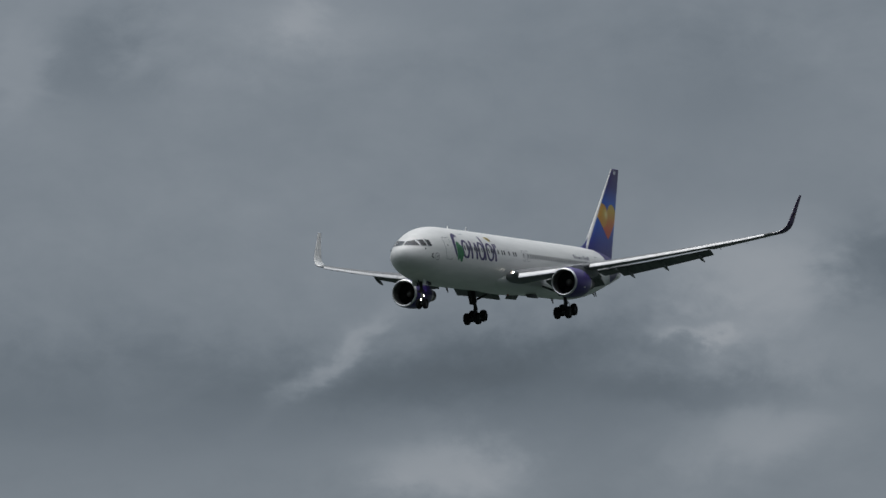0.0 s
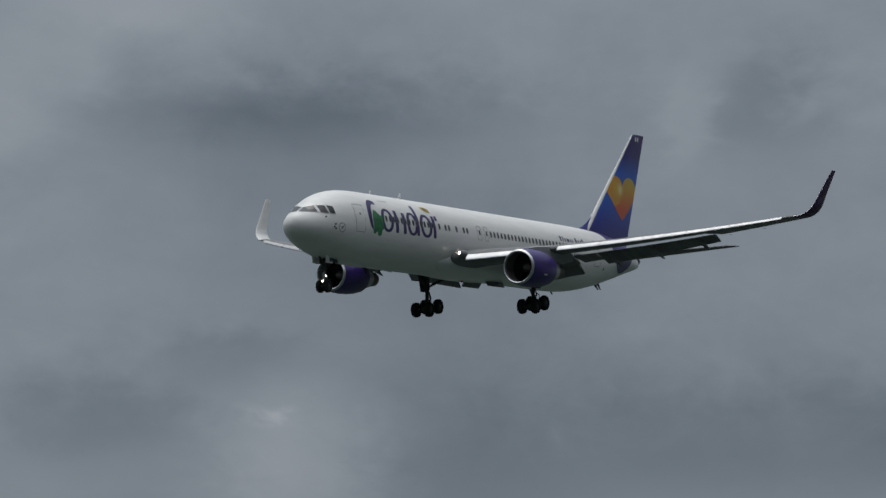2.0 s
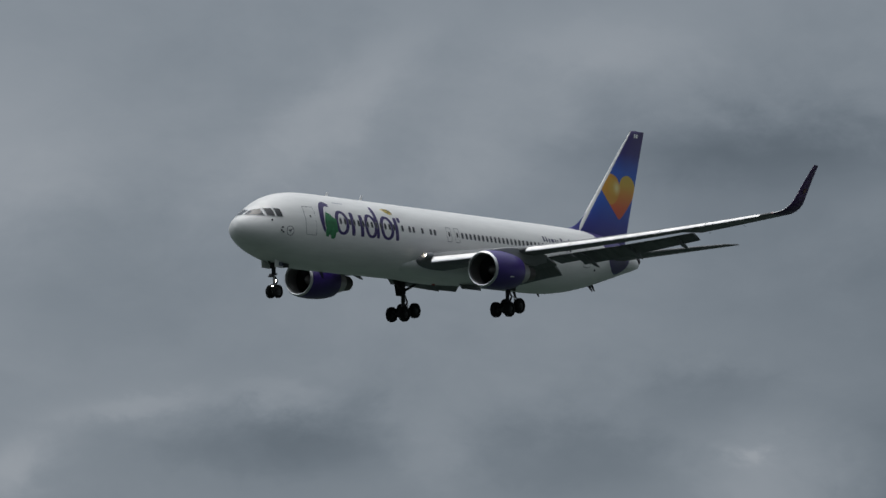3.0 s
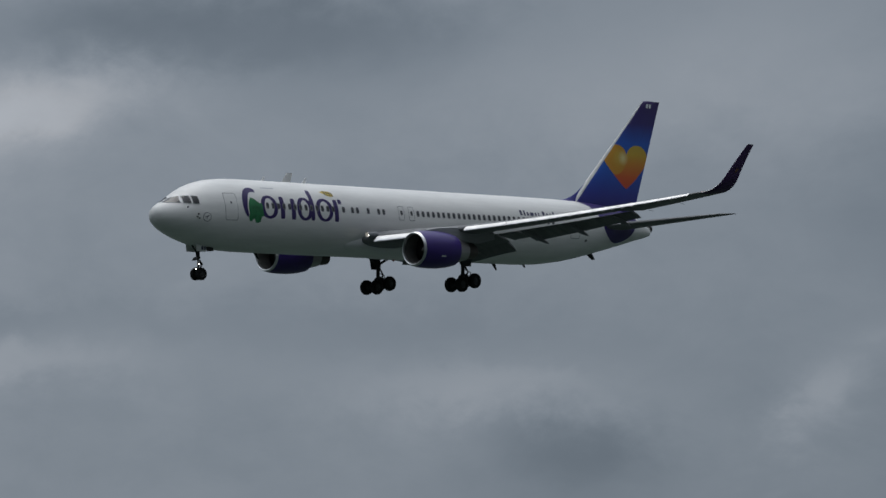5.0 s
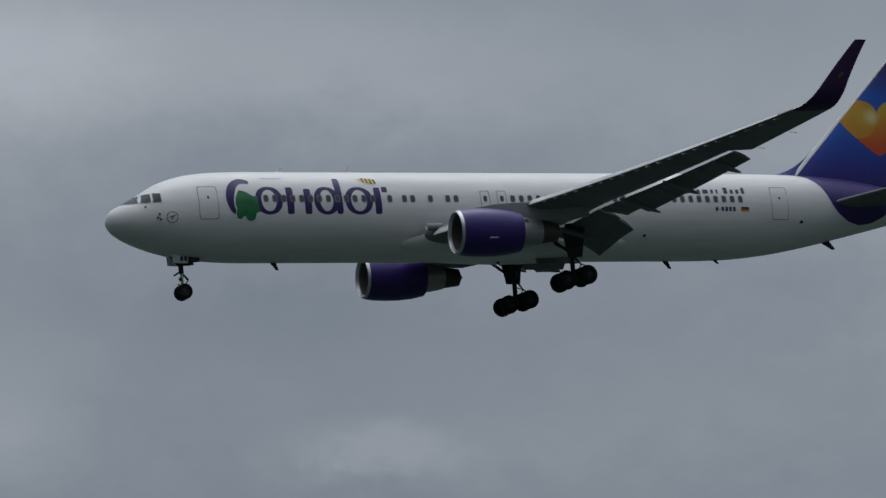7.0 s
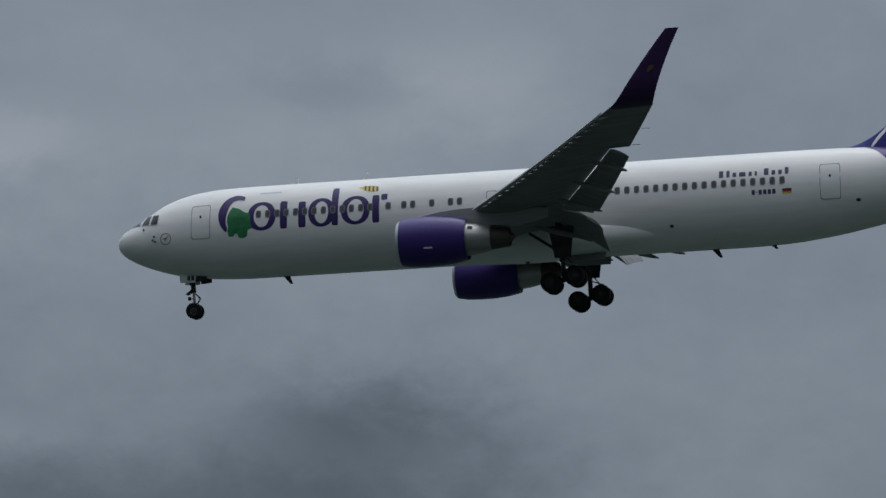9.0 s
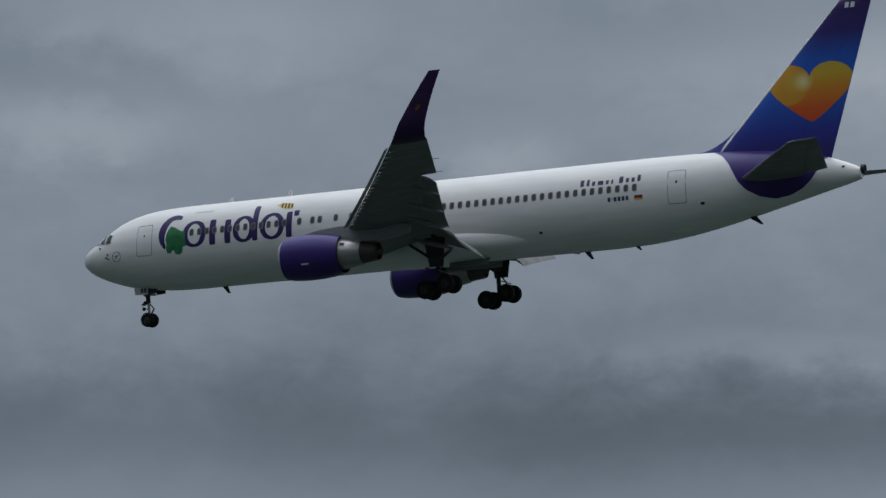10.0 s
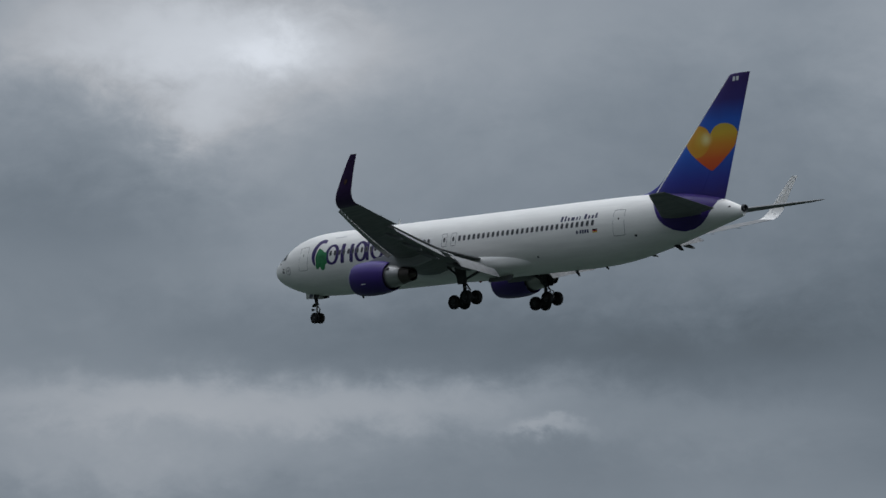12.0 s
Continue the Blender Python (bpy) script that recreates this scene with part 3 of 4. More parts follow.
def build_doors():
    def one(name, s0, s1, z0, z1, side, window=True):
        sc, zc, rs, rz = (s0 + s1) / 2, (z0 + z1) / 2, (s1 - s0) / 2, (z1 - z0) / 2
        bm = bmesh.new()
        outline = oval(sc, zc, rs - 0.03, rz - 0.03, 56, 12)
        patch(bm, outline, side, 0.016)
        d = part(name, bm, WHITE, airliner, normals=False)
        bm = bmesh.new()
        band(bm, oval(sc, zc, rs, rz, 72, 12), oval(sc, zc, rs - 0.036, rz - 0.036, 72, 12), side, 0.02)
        part("door_seal", bm, DOOR_LINE, d, "dark grey door outline", normals=False)
        if window:
            bm = bmesh.new()
            bm.faces.new([bm.verts.new(skin(a, b, side, 0.03)) for a, b in oval(sc, zc + 0.30 * rz, 0.06, 0.085, 14, 3)])
            part("door_window", bm, GLASS, d, normals=False)
        return d
    for side in (1, -1):
        one("cabin_door", 5.05, 6.22, -0.78, 1.22, side)
        one("cabin_door", 41.88, 43.05, -0.80, 1.26, side)
        for s in (22.95, 24.02):
            d = one("overwing_exit", s - 0.30, s + 0.30, -0.12, 0.95, side, False)
            bm = bmesh.new()
            bm.faces.new([bm.verts.new(skin(a, b, side, 0.03)) for a, b in oval(s, 0.44, 0.12, 0.185, 16, 3.2)])
            part("exit_window", bm, PANE, d, normals=False)
    for s, z, w, h in ((11.5, -1.7, 1.1, 0.85), (34.6, -1.5, 1.0, 0.8)):
        one("cargo_door", s, s + w * 1.6, z - h / 2, z + h / 2, -1, False)


def build_windscreen():
    """Six flight-deck panes round the nose, each in its frame; the front ones in (breadth, height), the others in (station, height)."""
    shapes = [(True, [(0.05, 0.40), (0.05, 0.76), (0.68, 0.89), (1.28, 0.355)]),
              (False, [(1.80, 0.34), (2.00, 0.88), (2.42, 0.91), (2.34, 0.31)]),
              (False, [(2.44, 0.31), (2.52, 0.91), (2.95, 0.88), (2.92, 0.31)])]
    for side in (1, -1):
        for front, quad in shapes:
            bm = bmesh.new()
            n = 6
            def at(u, v, grow, off):
                cx = sum(q[0] for q in quad) / 4
                cz = sum(q[1] for q in quad) / 4
                q = [(cx + (y - cx) * grow, cz + (z - cz) * grow) for y, z in quad]
                y = (q[0][0] * (1 - u) + q[3][0] * u) * (1 - v) + (q[1][0] * (1 - u) + q[2][0] * u) * v
                z = (q[0][1] * (1 - u) + q[3][1] * u) * (1 - v) + (q[1][1] * (1 - u) + q[2][1] * u) * v
                return skin_front(side * y, z, off) if front else skin(y, z, side, off)
            grid = [[bm.verts.new(at(i / n, j / n, 1.0, 0.03)) for j in range(n + 1)] for i in range(n + 1)]
            for i in range(n):
                for j in range(n):
                    bm.faces.new((grid[i][j], grid[i + 1][j], grid[i + 1][j + 1], grid[i][j + 1]))
            w = part("windscreen_pane", bm, GLASS, airliner, "dark flight-deck glass", normals=False)
            bm = bmesh.new()
            edge = [(i / n, 0) for i in range(n)] + [(1, i / n) for i in range(n)] + [(1 - i / n, 1) for i in range(n)] + [(0, 1 - i / n) for i in range(n)]
            a = [bm.verts.new(at(u, v, 1.07, 0.016)) for u, v in edge]
            b = [bm.verts.new(at(u, v, 0.98, 0.036)) for u, v in edge]
            for i in range(len(a)):
                bm.faces.new((a[i], a[(i + 1) % len(a)], b[(i + 1) % len(b)], b[i]))
            part("pane_frame", bm, LIGHT_GREY, w, normals=False)


build_windows()
build_doors()
build_windscreen()


# ---- livery ----
def build_livery():
    for side in (1, -1):
        def bar(s0, s1, z0, z1, mat=LETTER, name="logo_bar", off=0.008):
            bm = bmesh.new()
            patch(bm, oval((s0 + s1) / 2, (z0 + z1) / 2, (s1 - s0) / 2, (z1 - z0) / 2, 20, 8), side, off)
            return part(name, bm, mat, airliner, normals=False)

        def ring(s, z, rs, rz, w, name="logo_ring", h=None, mat=LETTER):
            bm = bmesh.new()
            band(bm, oval(s, z, rs, rz, 40, 2.2), oval(s, z, rs - w, rz - (w if h is None else h), 40, 2.0), side, 0.008)
            return part(name, bm, mat, airliner, normals=False)

        # the airline's large mark, as plain rings, arcs and bars
        bm = bmesh.new()
        sweep = [radians(62 + (236 - 62) * i / 36) for i in range(37)]
        swell = [math.sin(math.pi * i / 36) ** 0.7 for i in range(37)]
        band(bm, [(7.78 + 1.06 * math.cos(a), 0.50 + 1.22 * math.sin(a)) for a in sweep],
             [(7.80 + (0.95 - 0.40 * k) * math.cos(a), 0.50 + (0.97 - 0.14 * k) * math.sin(a)) for a, k in zip(sweep, swell)], side, 0.013, False)
        part("logo_arc", bm, LETTER, airliner, normals=False)
        ring(9.33, 0.33, 0.84, 0.86, 0.37, h=0.20)
        bar(10.42, 10.86, -0.50, 1.16)
        bar(11.52, 11.96, -0.50, 1.06)
        ring(12.90, 0.33, 0.78, 0.86, 0.37, h=0.20)
        bar(13.50, 13.90, -0.50, 1.78)
        ring(14.93, 0.33, 0.86, 0.86, 0.37, h=0.20)
        bar(15.92, 16.34, -0.50, 1.16)
        bar(16.44, 16.80, 0.84, 1.20)
        # plain green and yellow patches set on the mark
        bm = bmesh.new()
        patch(bm, [(7.24, 0.10), (7.30, 0.55), (7.55, 0.98), (7.95, 0.86), (8.30, 0.62), (8.62, 0.55), (8.66, 0.0), (8.76, -0.36), (8.50, -0.44), (8.42, -0.80),
                   (8.20, -0.90), (7.95, -0.86), (7.85, -0.62), (7.70, -0.62), (7.60, -0.78), (7.34, -0.76), (7.26, -0.45), (7.33, -0.20)], side, 0.014)
        part("logo_patch", bm, GREEN, airliner, "plain green uneven patch", normals=False)
        bm = bmesh.new()
        patch(bm, [(14.98, 1.72), (15.45, 1.80), (15.95, 1.78), (16.22, 1.66), (16.26, 1.50), (16.10, 1.38), (15.70, 1.40), (15.35, 1.56)], side, 0.014)
        part("logo_patch", bm, YELLOW, airliner, "plain yellow patch with black stripes", normals=False)
        for k in range(4):
            bm = bmesh.new()
            s = 15.36 + 0.235 * k
            patch(bm, [(s + 0.04, 1.50 - 0.045 * min(k, 2)), (s + 0.15, 1.47 - 0.04 * min(k, 2)), (s + 0.12, 1.80 - 0.03 * k), (s, 1.81 - 0.03 * k)], side, 0.020)
            part("logo_stripe", bm, BLACK, airliner, normals=False)
        # small lettering reduced to bars
        bar(9.1, 10.4, 1.73, 1.79, FAINT, "lettering_bar")
        s = 36.15
        for i in range(10):
            w = (0.34, 0.28, 0.30, 0.46, 0.27, 0.22, 0.36, 0.30, 0.30, 0.30)[i]
            tall = i in (0, 1, 6, 9)
            bar(s, s + w - 0.09, 0.80, 1.22 if tall else 1.08, INK, "lettering_bar")
            s += w + 0.08 + (0.22 if i == 5 else 0.0)
        s = 38.0
        for i in range(6):
            w = 0.14 if i == 1 else 0.26
            bar(s, s + w - 0.07, -0.20 if i == 1 else -0.32, -0.14 if i == 1 else -0.04, INK, "lettering_bar")
            s += w
        for k, m in enumerate((BLACK, RED, YELLOW)):
            bm = bmesh.new()
            z = -0.05 - 0.10 * k
            patch(bm, [(39.75, z), (40.28, z), (40.28, z - 0.095), (39.75, z - 0.095)], side, 0.008)
            part("flag_stripe", bm, m, airliner, normals=False)
        # roundel and sensor ports on the nose
        ring(3.45, -0.62, 0.34, 0.34, 0.045, "roundel", mat=SEAL)
        bm = bmesh.new()
        patch(bm, [(3.22, -0.60), (3.50, -0.52), (3.70, -0.45), (3.52, -0.62), (3.40, -0.80), (3.38, -0.64)], side, 0.010)
        part("roundel_mark", bm, SEAL, airliner, normals=False)
        for s, z in ((2.72, -0.42), (2.62, -0.62), (2.78, -0.72), (2.0, 0.05)):
            bm = bmesh.new()
            a = skin(s, z, side, 0.0)
            b = skin(s, z, side, 0.10)
            loft(bm, [circle(a, 0.06, b - a, 10), circle(b, 0.045, b - a, 10)])
            part("sensor_probe", bm, DARK, airliner)
        # outflow and service ports on the rear body
        for s, z, r in ((44.0, -0.9, 0.14), (33.3, -1.75, 0.12), (52.6, 0.65, 0.10)):
            bm = bmesh.new()
            bm.faces.new([bm.verts.new(skin(a, b, side, 0.014)) for a, b in oval(s, z, r, r * 0.7, 16)])
            part("service_port", bm, DARK, airliner, normals=False)
        # violet sweep that carries the fin's colour round the rear body
        low_s = [44.3, 45.1, 45.65, 46.0, 46.3, 46.75, 47.5, 48.4, 49.3, 50.1, 50.65, 51.0, 51.3, 51.55]
        low_z = [2.34, 1.98, 1.42, 0.80, 0.20, -0.32, -0.76, -0.94, -0.80, -0.46, -0.04, 0.42, 0.88, 1.27]
        bm = bmesh.new()
        rows = []
        for s in np.linspace(44.3, 51.55, 44):
            top, bot, hw, mid = TOP(s), BOT(s), HW(s), MID(s)
            z = float(np.interp(s, low_s, low_z))
            k = (z - mid) / (top - mid if z > mid else mid - bot)
            a0 = math.asin(max(-0.98, min(0.985, k)))
            row = []
            for a in np.linspace(a0, math.pi / 2, 16):
                h = (top - mid if a > 0 else mid - bot)
                row.append(bm.verts.new((-s, side * (hw + 0.012) * math.cos(a), mid + (h + 0.012) * math.sin(a))))
            rows.append(row)
        for p, q in zip(rows, rows[1:]):
            for i in range(15):
                bm.faces.new((p[i], p[i + 1], q[i + 1], q[i]))
        part("violet_sweep", bm, PURPLE, airliner, "deep violet painted sweep below the fin", normals=False)


build_livery()


# ---- wings ----
def wing_line(y):
    """Leading edge, chord and height of the wing at half-breadth y."""
    le = 19.3 + (y - 2.6) * 0.665
    te = 29.6 + (y - 2.6) * 0.06 if y < 8.2 else 29.94 + (y - 8.2) * 0.366
    z = -1.66 + (y - 2.6) * 0.105 + 0.00245 * max(0, y - 2.6) ** 2
    return le, te - le, z


def wing_at(y, frac, side, drop=0.0):
    le, c, z = wing_line(y)
    return Vector((-le - c * frac, side * y, z - drop))


def build_wing(side):
    up = (0, -side * 0.12, 1)
    name = "left" if side > 0 else "right"
    st = []
    for y in (1.6, 2.6, 4, 5.5, 7, 8.2, 9.4, 11, 13, 15, 16.6, 17.7, 17.72, 19, 20.5, 22, 23.0, 23.65):
        le, c, z = wing_line(y)
        thick = 0.135 - 0.035 * min(1, (y - 1.6) / 8)
        st.append(((-le, side * y, z), c, thick, up, 1.5 - 2.5 * y / 23, 0.0, 0.765 if y < 17.71 else 1.0, 0.018))
    rings = blade(st, 12)
    for ring, station in zip(rings, st):
        if station[6] < 1:
            # the lower skin curls up into a thin edge ahead of the flaps
            for i in range(8, 13):
                k = ((i - 7) / 5) ** 1.3
                ring[25 - i] = ring[25 - i].lerp(ring[i], 0.86 * k)
    bm = bmesh.new()
    loft(bm, rings)
    wing = part("wing", bm, GREY, airliner, "grey swept wing with pale leading edge")
    # bright leading-edge slats, run out forward and down
    cuts = [(3.4, 7.0), (9.0, 11.63), (11.66, 14.33), (14.36, 17.03), (17.06, 19.73), (19.76, 23.0)]
    for a, b in cuts:
        st = []
        for y in np.linspace(a, b, 5):
            le, c, z = wing_line(y)
            k = 0.055 * c + 0.17
            st.append(((-le + k, side * y, z - 0.032 * c - 0.04), c, 0.045, up, -20, 0.0, 0.045 + 0.15 / c, 0.06))
        bm = bmesh.new()
        loft(bm, blade(st, 7))
        slat = part("slat", bm, SLAT, airliner, "extended bare metal leading-edge slat")
        for y in np.linspace(a + 0.4, b - 0.4, 4):
            bm = bmesh.new()
            le, c, z = wing_line(y)
            rod(bm, (-le + 0.05, side * y, z - 0.18), (-le - 0.45, side * y, z - 0.05), 0.05, n=8)
            part("slat_track", bm, STEEL, slat)
    # flaps, lowered for landing
    def flap(a, b, f0, cf, drop, ang, nm="flap", mat=GREY, scale=1.0):
        st = []
        for y in np.linspace(a, b, 5):
            le, c, z = wing_line(y)
            st.append(((-le - c * f0, side * y, z - drop * scale - 0.022 * c), max(1.15, c * cf), 0.13, up, ang, 0.0, 1.0, 0.04))
        bm = bmesh.new()
        loft(bm, blade(st, 8))
        return part(nm, bm, mat, airliner)
    flap(2.95, 7.7, 0.730, 0.205, -0.06, 21)
    flap(2.95, 7.6, 0.912, 0.14, 0.44, 38)
    flap(7.85, 9.35, 0.735, 0.25, -0.02, 12, "inboard_aileron")
    flap(9.5, 17.6, 0.736, 0.28, -0.05, 24)
    # flap track fairings: canoe-shaped
    for y, ln, ang in ((5.2, 2.9, 16), (10.6, 2.7, 18), (13.6, 2.4, 18), (16.8, 2.0, 18)):
        bm = bmesh.new()
        le, c, z = wing_line(y)
        start = Vector((-le - c * 0.56, side * y, z - 0.36))
        d = Vector((-math.cos(radians(ang)), 0, -math.sin(radians(ang))))
        rings = []
        for i in range(11):
            u = i / 10
            r = 0.13 * math.sin(math.pi * (0.06 + 0.90 * u)) ** 0.7
            rings.append(circle(start + d * ln * u, r, d, 14, 1.35))
        loft(bm, rings)
        part("flap_track_fairing", bm, GREY, airliner)
    # blended winglet: dark outside, pale inside
    st, n = [], 12
    le0, c0, z0 = wing_line(23.65)
    slope = math.atan2(wing_line(23.65)[2] - wing_line(23.1)[2], 0.55)
    y, z, le = 23.65, z0, le0
    p = []
    total = 4.4
    for i in range(n + 1):
        u = i / n
        ang = slope + (radians(80) - slope) * min(1, u / 0.36) ** 1.0
        c = c0 * (1 - 0.70 * u ** 0.9)
        p.append(((-le, side * y, z), c, 0.085, (0, -side * math.sin(ang), math.cos(ang)), -1, 0.0, 1.0, 0.0))
        y += math.cos(ang) * total / n
        z += math.sin(ang) * total / n
        le += total / n * (0.66 + 0.23 * u)
    bm = bmesh.new()
    loft(bm, blade(p, 10))
    for i, f in enumerate(bm.faces):
        f.material_index = 1 if i < 22 * n and i % 22 < 10 else 0
    part("winglet", bm, [WINGLET, WHITE], airliner, "upswept winglet, deep violet outside and pale inside")
    bm = bmesh.new()
    cols = []
    for i, f0, f1 in ((6, 0.48, 0.56), (6.5, 0.42, 0.66), (7, 0.44, 0.64)):
        lo, hi, f = p[int(i)], p[int(i) + 1], i - int(i)
        root, c, thick, up_i = Vector(lo[0]).lerp(Vector(hi[0]), f), lo[1] + (hi[1] - lo[1]) * f, lo[2], Vector(lo[3]).normalized()
        cols.append([bm.verts.new(root + Vector((-c * f, 0, 0)) - up_i * (c * thick * 0.5 + 0.02)) for f in (f0, (f0 + f1) / 2, f1)])
    for q, r in zip(cols, cols[1:]):
        for i in range(2):
            bm.faces.new((q[i], q[i + 1], r[i + 1], r[i]))
    part("winglet_mark", bm, EMBLEM, airliner, "small dull gold emblem", normals=False)
    bm = bmesh.new()
    bmesh.ops.create_uvsphere(bm, u_segments=12, v_segments=8, radius=0.075, matrix=Matrix.Translation((-le0 - 0.12, side * 23.62, z0 + 0.02)))
    part("position_light", bm, NAV_RED if side > 0 else GLASS, airliner)
    # discharge wicks behind the tip
    for yy in (18.2, 20.6):
        le, c, z = wing_line(yy)
        bm = bmesh.new()
        rod(bm, (-le - c, side * yy, z - 0.05), (-le - c - 0.45, side * yy, z - 0.08), 0.014, n=6)
        part("static_wick", bm, DARK, airliner)
    # landing light in the wing root
    bm = bmesh.new()
    c = Vector((-18.95, side * 2.92, -1.36))
    loft(bm, [circle(c + Vector((-0.9, 0, 0)), 0.25, (1, 0, 0)), circle(c + Vector((0.02, 0, 0)), 0.215, (1, 0, 0)), circle(c + Vector((0.06, 0, 0)), 0.195, (1, 0, 0)),
              circle(c + Vector((-0.20, 0, 0)), 0.17, (1, 0, 0))])
    lamp = part("landing_light", bm, PYLON, airliner, "lit landing light in a metal housing")
    bm = bmesh.new()
    loft(bm, [circle(c + Vector((-0.19, 0, 0)), 0.085, (1, 0, 0)), circle(c + Vector((-0.15, 0, 0)), 0.06, (1, 0, 0))])
    part("lens", bm, LAMP, lamp)


# ---- engines ----
def build_engine(side):
    y, z, s0 = side * 8.12, -2.60, 18.65
    ax = Vector((1, 0, 0))

    def ring(s, r, dz=0.0, n=40):
        return circle((-s, y, z + dz), r, ax, n)
    bm = bmesh.new()
    loft(bm, [ring(s0 + 0.16, 1.297), ring(s0 + 0.7, 1.385), ring(s0 + 1.5, 1.42), ring(s0 + 2.4, 1.40), ring(s0 + 3.2, 1.32), ring(s0 + 3.95, 1.17),
              ring(s0 + 3.95, 1.13), ring(s0 + 3.2, 1.20), ring(s0 + 2.3, 1.22)], caps=False)
    cowl = part("engine_cowl", bm, PURPLE, airliner, "deep violet glossy engine cowl")
    bm = bmesh.new()
    loft(bm, [ring(s0 + 0.17, 1.300), ring(s0 + 0.07, 1.25), ring(s0, 1.19), ring(s0 + 0.04, 1.13), ring(s0 + 0.2, 1.09)], caps=False)
    part("inlet_lip", bm, ALU, cowl, "bright bare metal inlet lip")
    bm = bmesh.new()
    loft(bm, [ring(s0 + 0.2, 1.09), ring(s0 + 0.7, 1.10), ring(s0 + 1.3, 1.17), ring(s0 + 1.45, 1.17)], caps=False)
    part("inlet_duct", bm, DUCT, cowl)
    bm = bmesh.new()
    loft(bm, [ring(s0 + 1.5, 1.17), ring(s0 + 1.52, 1.17)])
    part("fan_back", bm, BLACK, cowl)
    bm = bmesh.new()
    loft(bm, [ring(s0 + 0.95, 0.02), ring(s0 + 1.05, 0.14), ring(s0 + 1.25, 0.27), ring(s0 + 1.45, 0.36)])
    part("spinner", bm, STEEL, cowl)
    for i in range(34):
        a = 2 * math.pi * i / 34
        bm = bmesh.new()
        v = []
        for r, tw in ((0.32, 0.09), (0.75, 0.13), (1.15, 0.15)):
            for k in (-1, 1):
                b = a + k * tw * 0.5 / max(r, 0.4)
                v.append(bm.verts.new((-s0 - 1.38 + k * 0.07, y + r * math.cos(b), z + r * math.sin(b))))
        bm.faces.new((v[0], v[1], v[3], v[2]))
        bm.faces.new((v[2], v[3], v[5], v[4]))
        part("fan_blade", bm, DARK, cowl, normals=False)
    # core cowl, nozzle and plug
    bm = bmesh.new()
    loft(bm, [ring(s0 + 2.5, 0.98), ring(s0 + 3.9, 0.96), ring(s0 + 4.6, 0.86), ring(s0 + 5.3, 0.72), ring(s0 + 5.3, 0.66), ring(s0 + 4.6, 0.7)], caps=False)
    part("core_cowl", bm, STEEL, cowl, "bare steel core cowl")
    bm = bmesh.new()
    loft(bm, [ring(s0 + 5.1, 0.69), ring(s0 + 5.9, 0.60), ring(s0 + 6.35, 0.54), ring(s0 + 6.35, 0.50), ring(s0 + 5.2, 0.55)], caps=False)
    part("exhaust_nozzle", bm, HOT, cowl, "heat-darkened exhaust nozzle")
    bm = bmesh.new()
    loft(bm, [ring(s0 + 5.3, 0.46), ring(s0 + 6.1, 0.38), ring(s0 + 6.5, 0.22), ring(s0 + 6.65, 0.05)])
    part("exhaust_plug", bm, HOT, cowl)
    # dark vent on the core and a small data plate on the cowl
    bm = bmesh.new()
    q = []
    for s, a in ((s0 + 4.05, 0.50), (s0 + 4.35, 0.50), (s0 + 4.35, 0.78), (s0 + 4.05, 0.78)):
        r = 0.965 - 0.13 * max(0, s - s0 - 3.9)
        q.append(bm.verts.new((-s, y + side * (r + 0.01) * math.cos(a), z + (r + 0.01) * math.sin(a))))
    bm.faces.new(q)
    part("core_vent", bm, BLACK, cowl, normals=False)
    bm = bmesh.new()
    q = []
    for s, a in ((s0 + 1.65, -0.40), (s0 + 2.15, -0.40), (s0 + 2.15, -0.34), (s0 + 1.65, -0.34)):
        q.append(bm.verts.new((-s, y + side * 1.432 * math.cos(a), z + 1.432 * math.sin(a))))
    bm.faces.new(q)
    part("lettering_bar", bm, LIGHT_GREY, cowl, normals=False)
    # vortex strake on the inboard shoulder
    bm = bmesh.new()
    yy, zz = y - side * 1.0, z + 1.0
    slab(bm, [(-s0 - 0.9, yy, zz), (-s0 - 2.1, yy, zz), (-s0 - 2.1, yy - side * 0.28, zz + 0.30), (-s0 - 1.7, yy - side * 0.22, zz + 0.24)], 0.03)
    part("strake", bm, PURPLE, cowl)
    # pylon to the wing
    bm = bmesh.new()
    wl, wc, wz = wing_line(abs(y))
    rings = []
    for s, lo, hi, w in ((s0 + 1.3, z + 1.36, z + 1.44, 0.05), (s0 + 2.4, z + 1.2, z + 1.62, 0.22), (s0 + 3.6, z + 0.9, wz + 0.12, 0.26),
                         (wl + 0.8, z + 0.7, wz + 0.15, 0.26), (wl + 2.4, z + 0.62, wz, 0.22), (wl + 4.2, wz - 0.62, wz - 0.1, 0.10)):
        rings.append([(-s, y - w, lo), (-s, y + w, lo), (-s, y + w, hi), (-s, y + w * 0.4, hi + 0.04), (-s, y - w * 0.4, hi + 0.04), (-s, y - w, hi)])
    loft(bm, rings)
    part("pylon", bm, PYLON, airliner, "grey engine pylon")


for sgn in (1, -1):
    build_wing(sgn)
    build_engine(sgn)


# ---- tail ----
def fin_le(z):
    return 44.65 + (z - 2.5) * 0.975


def fin_te(z):
    return 51.95 + (z - 2.0) * 0.332


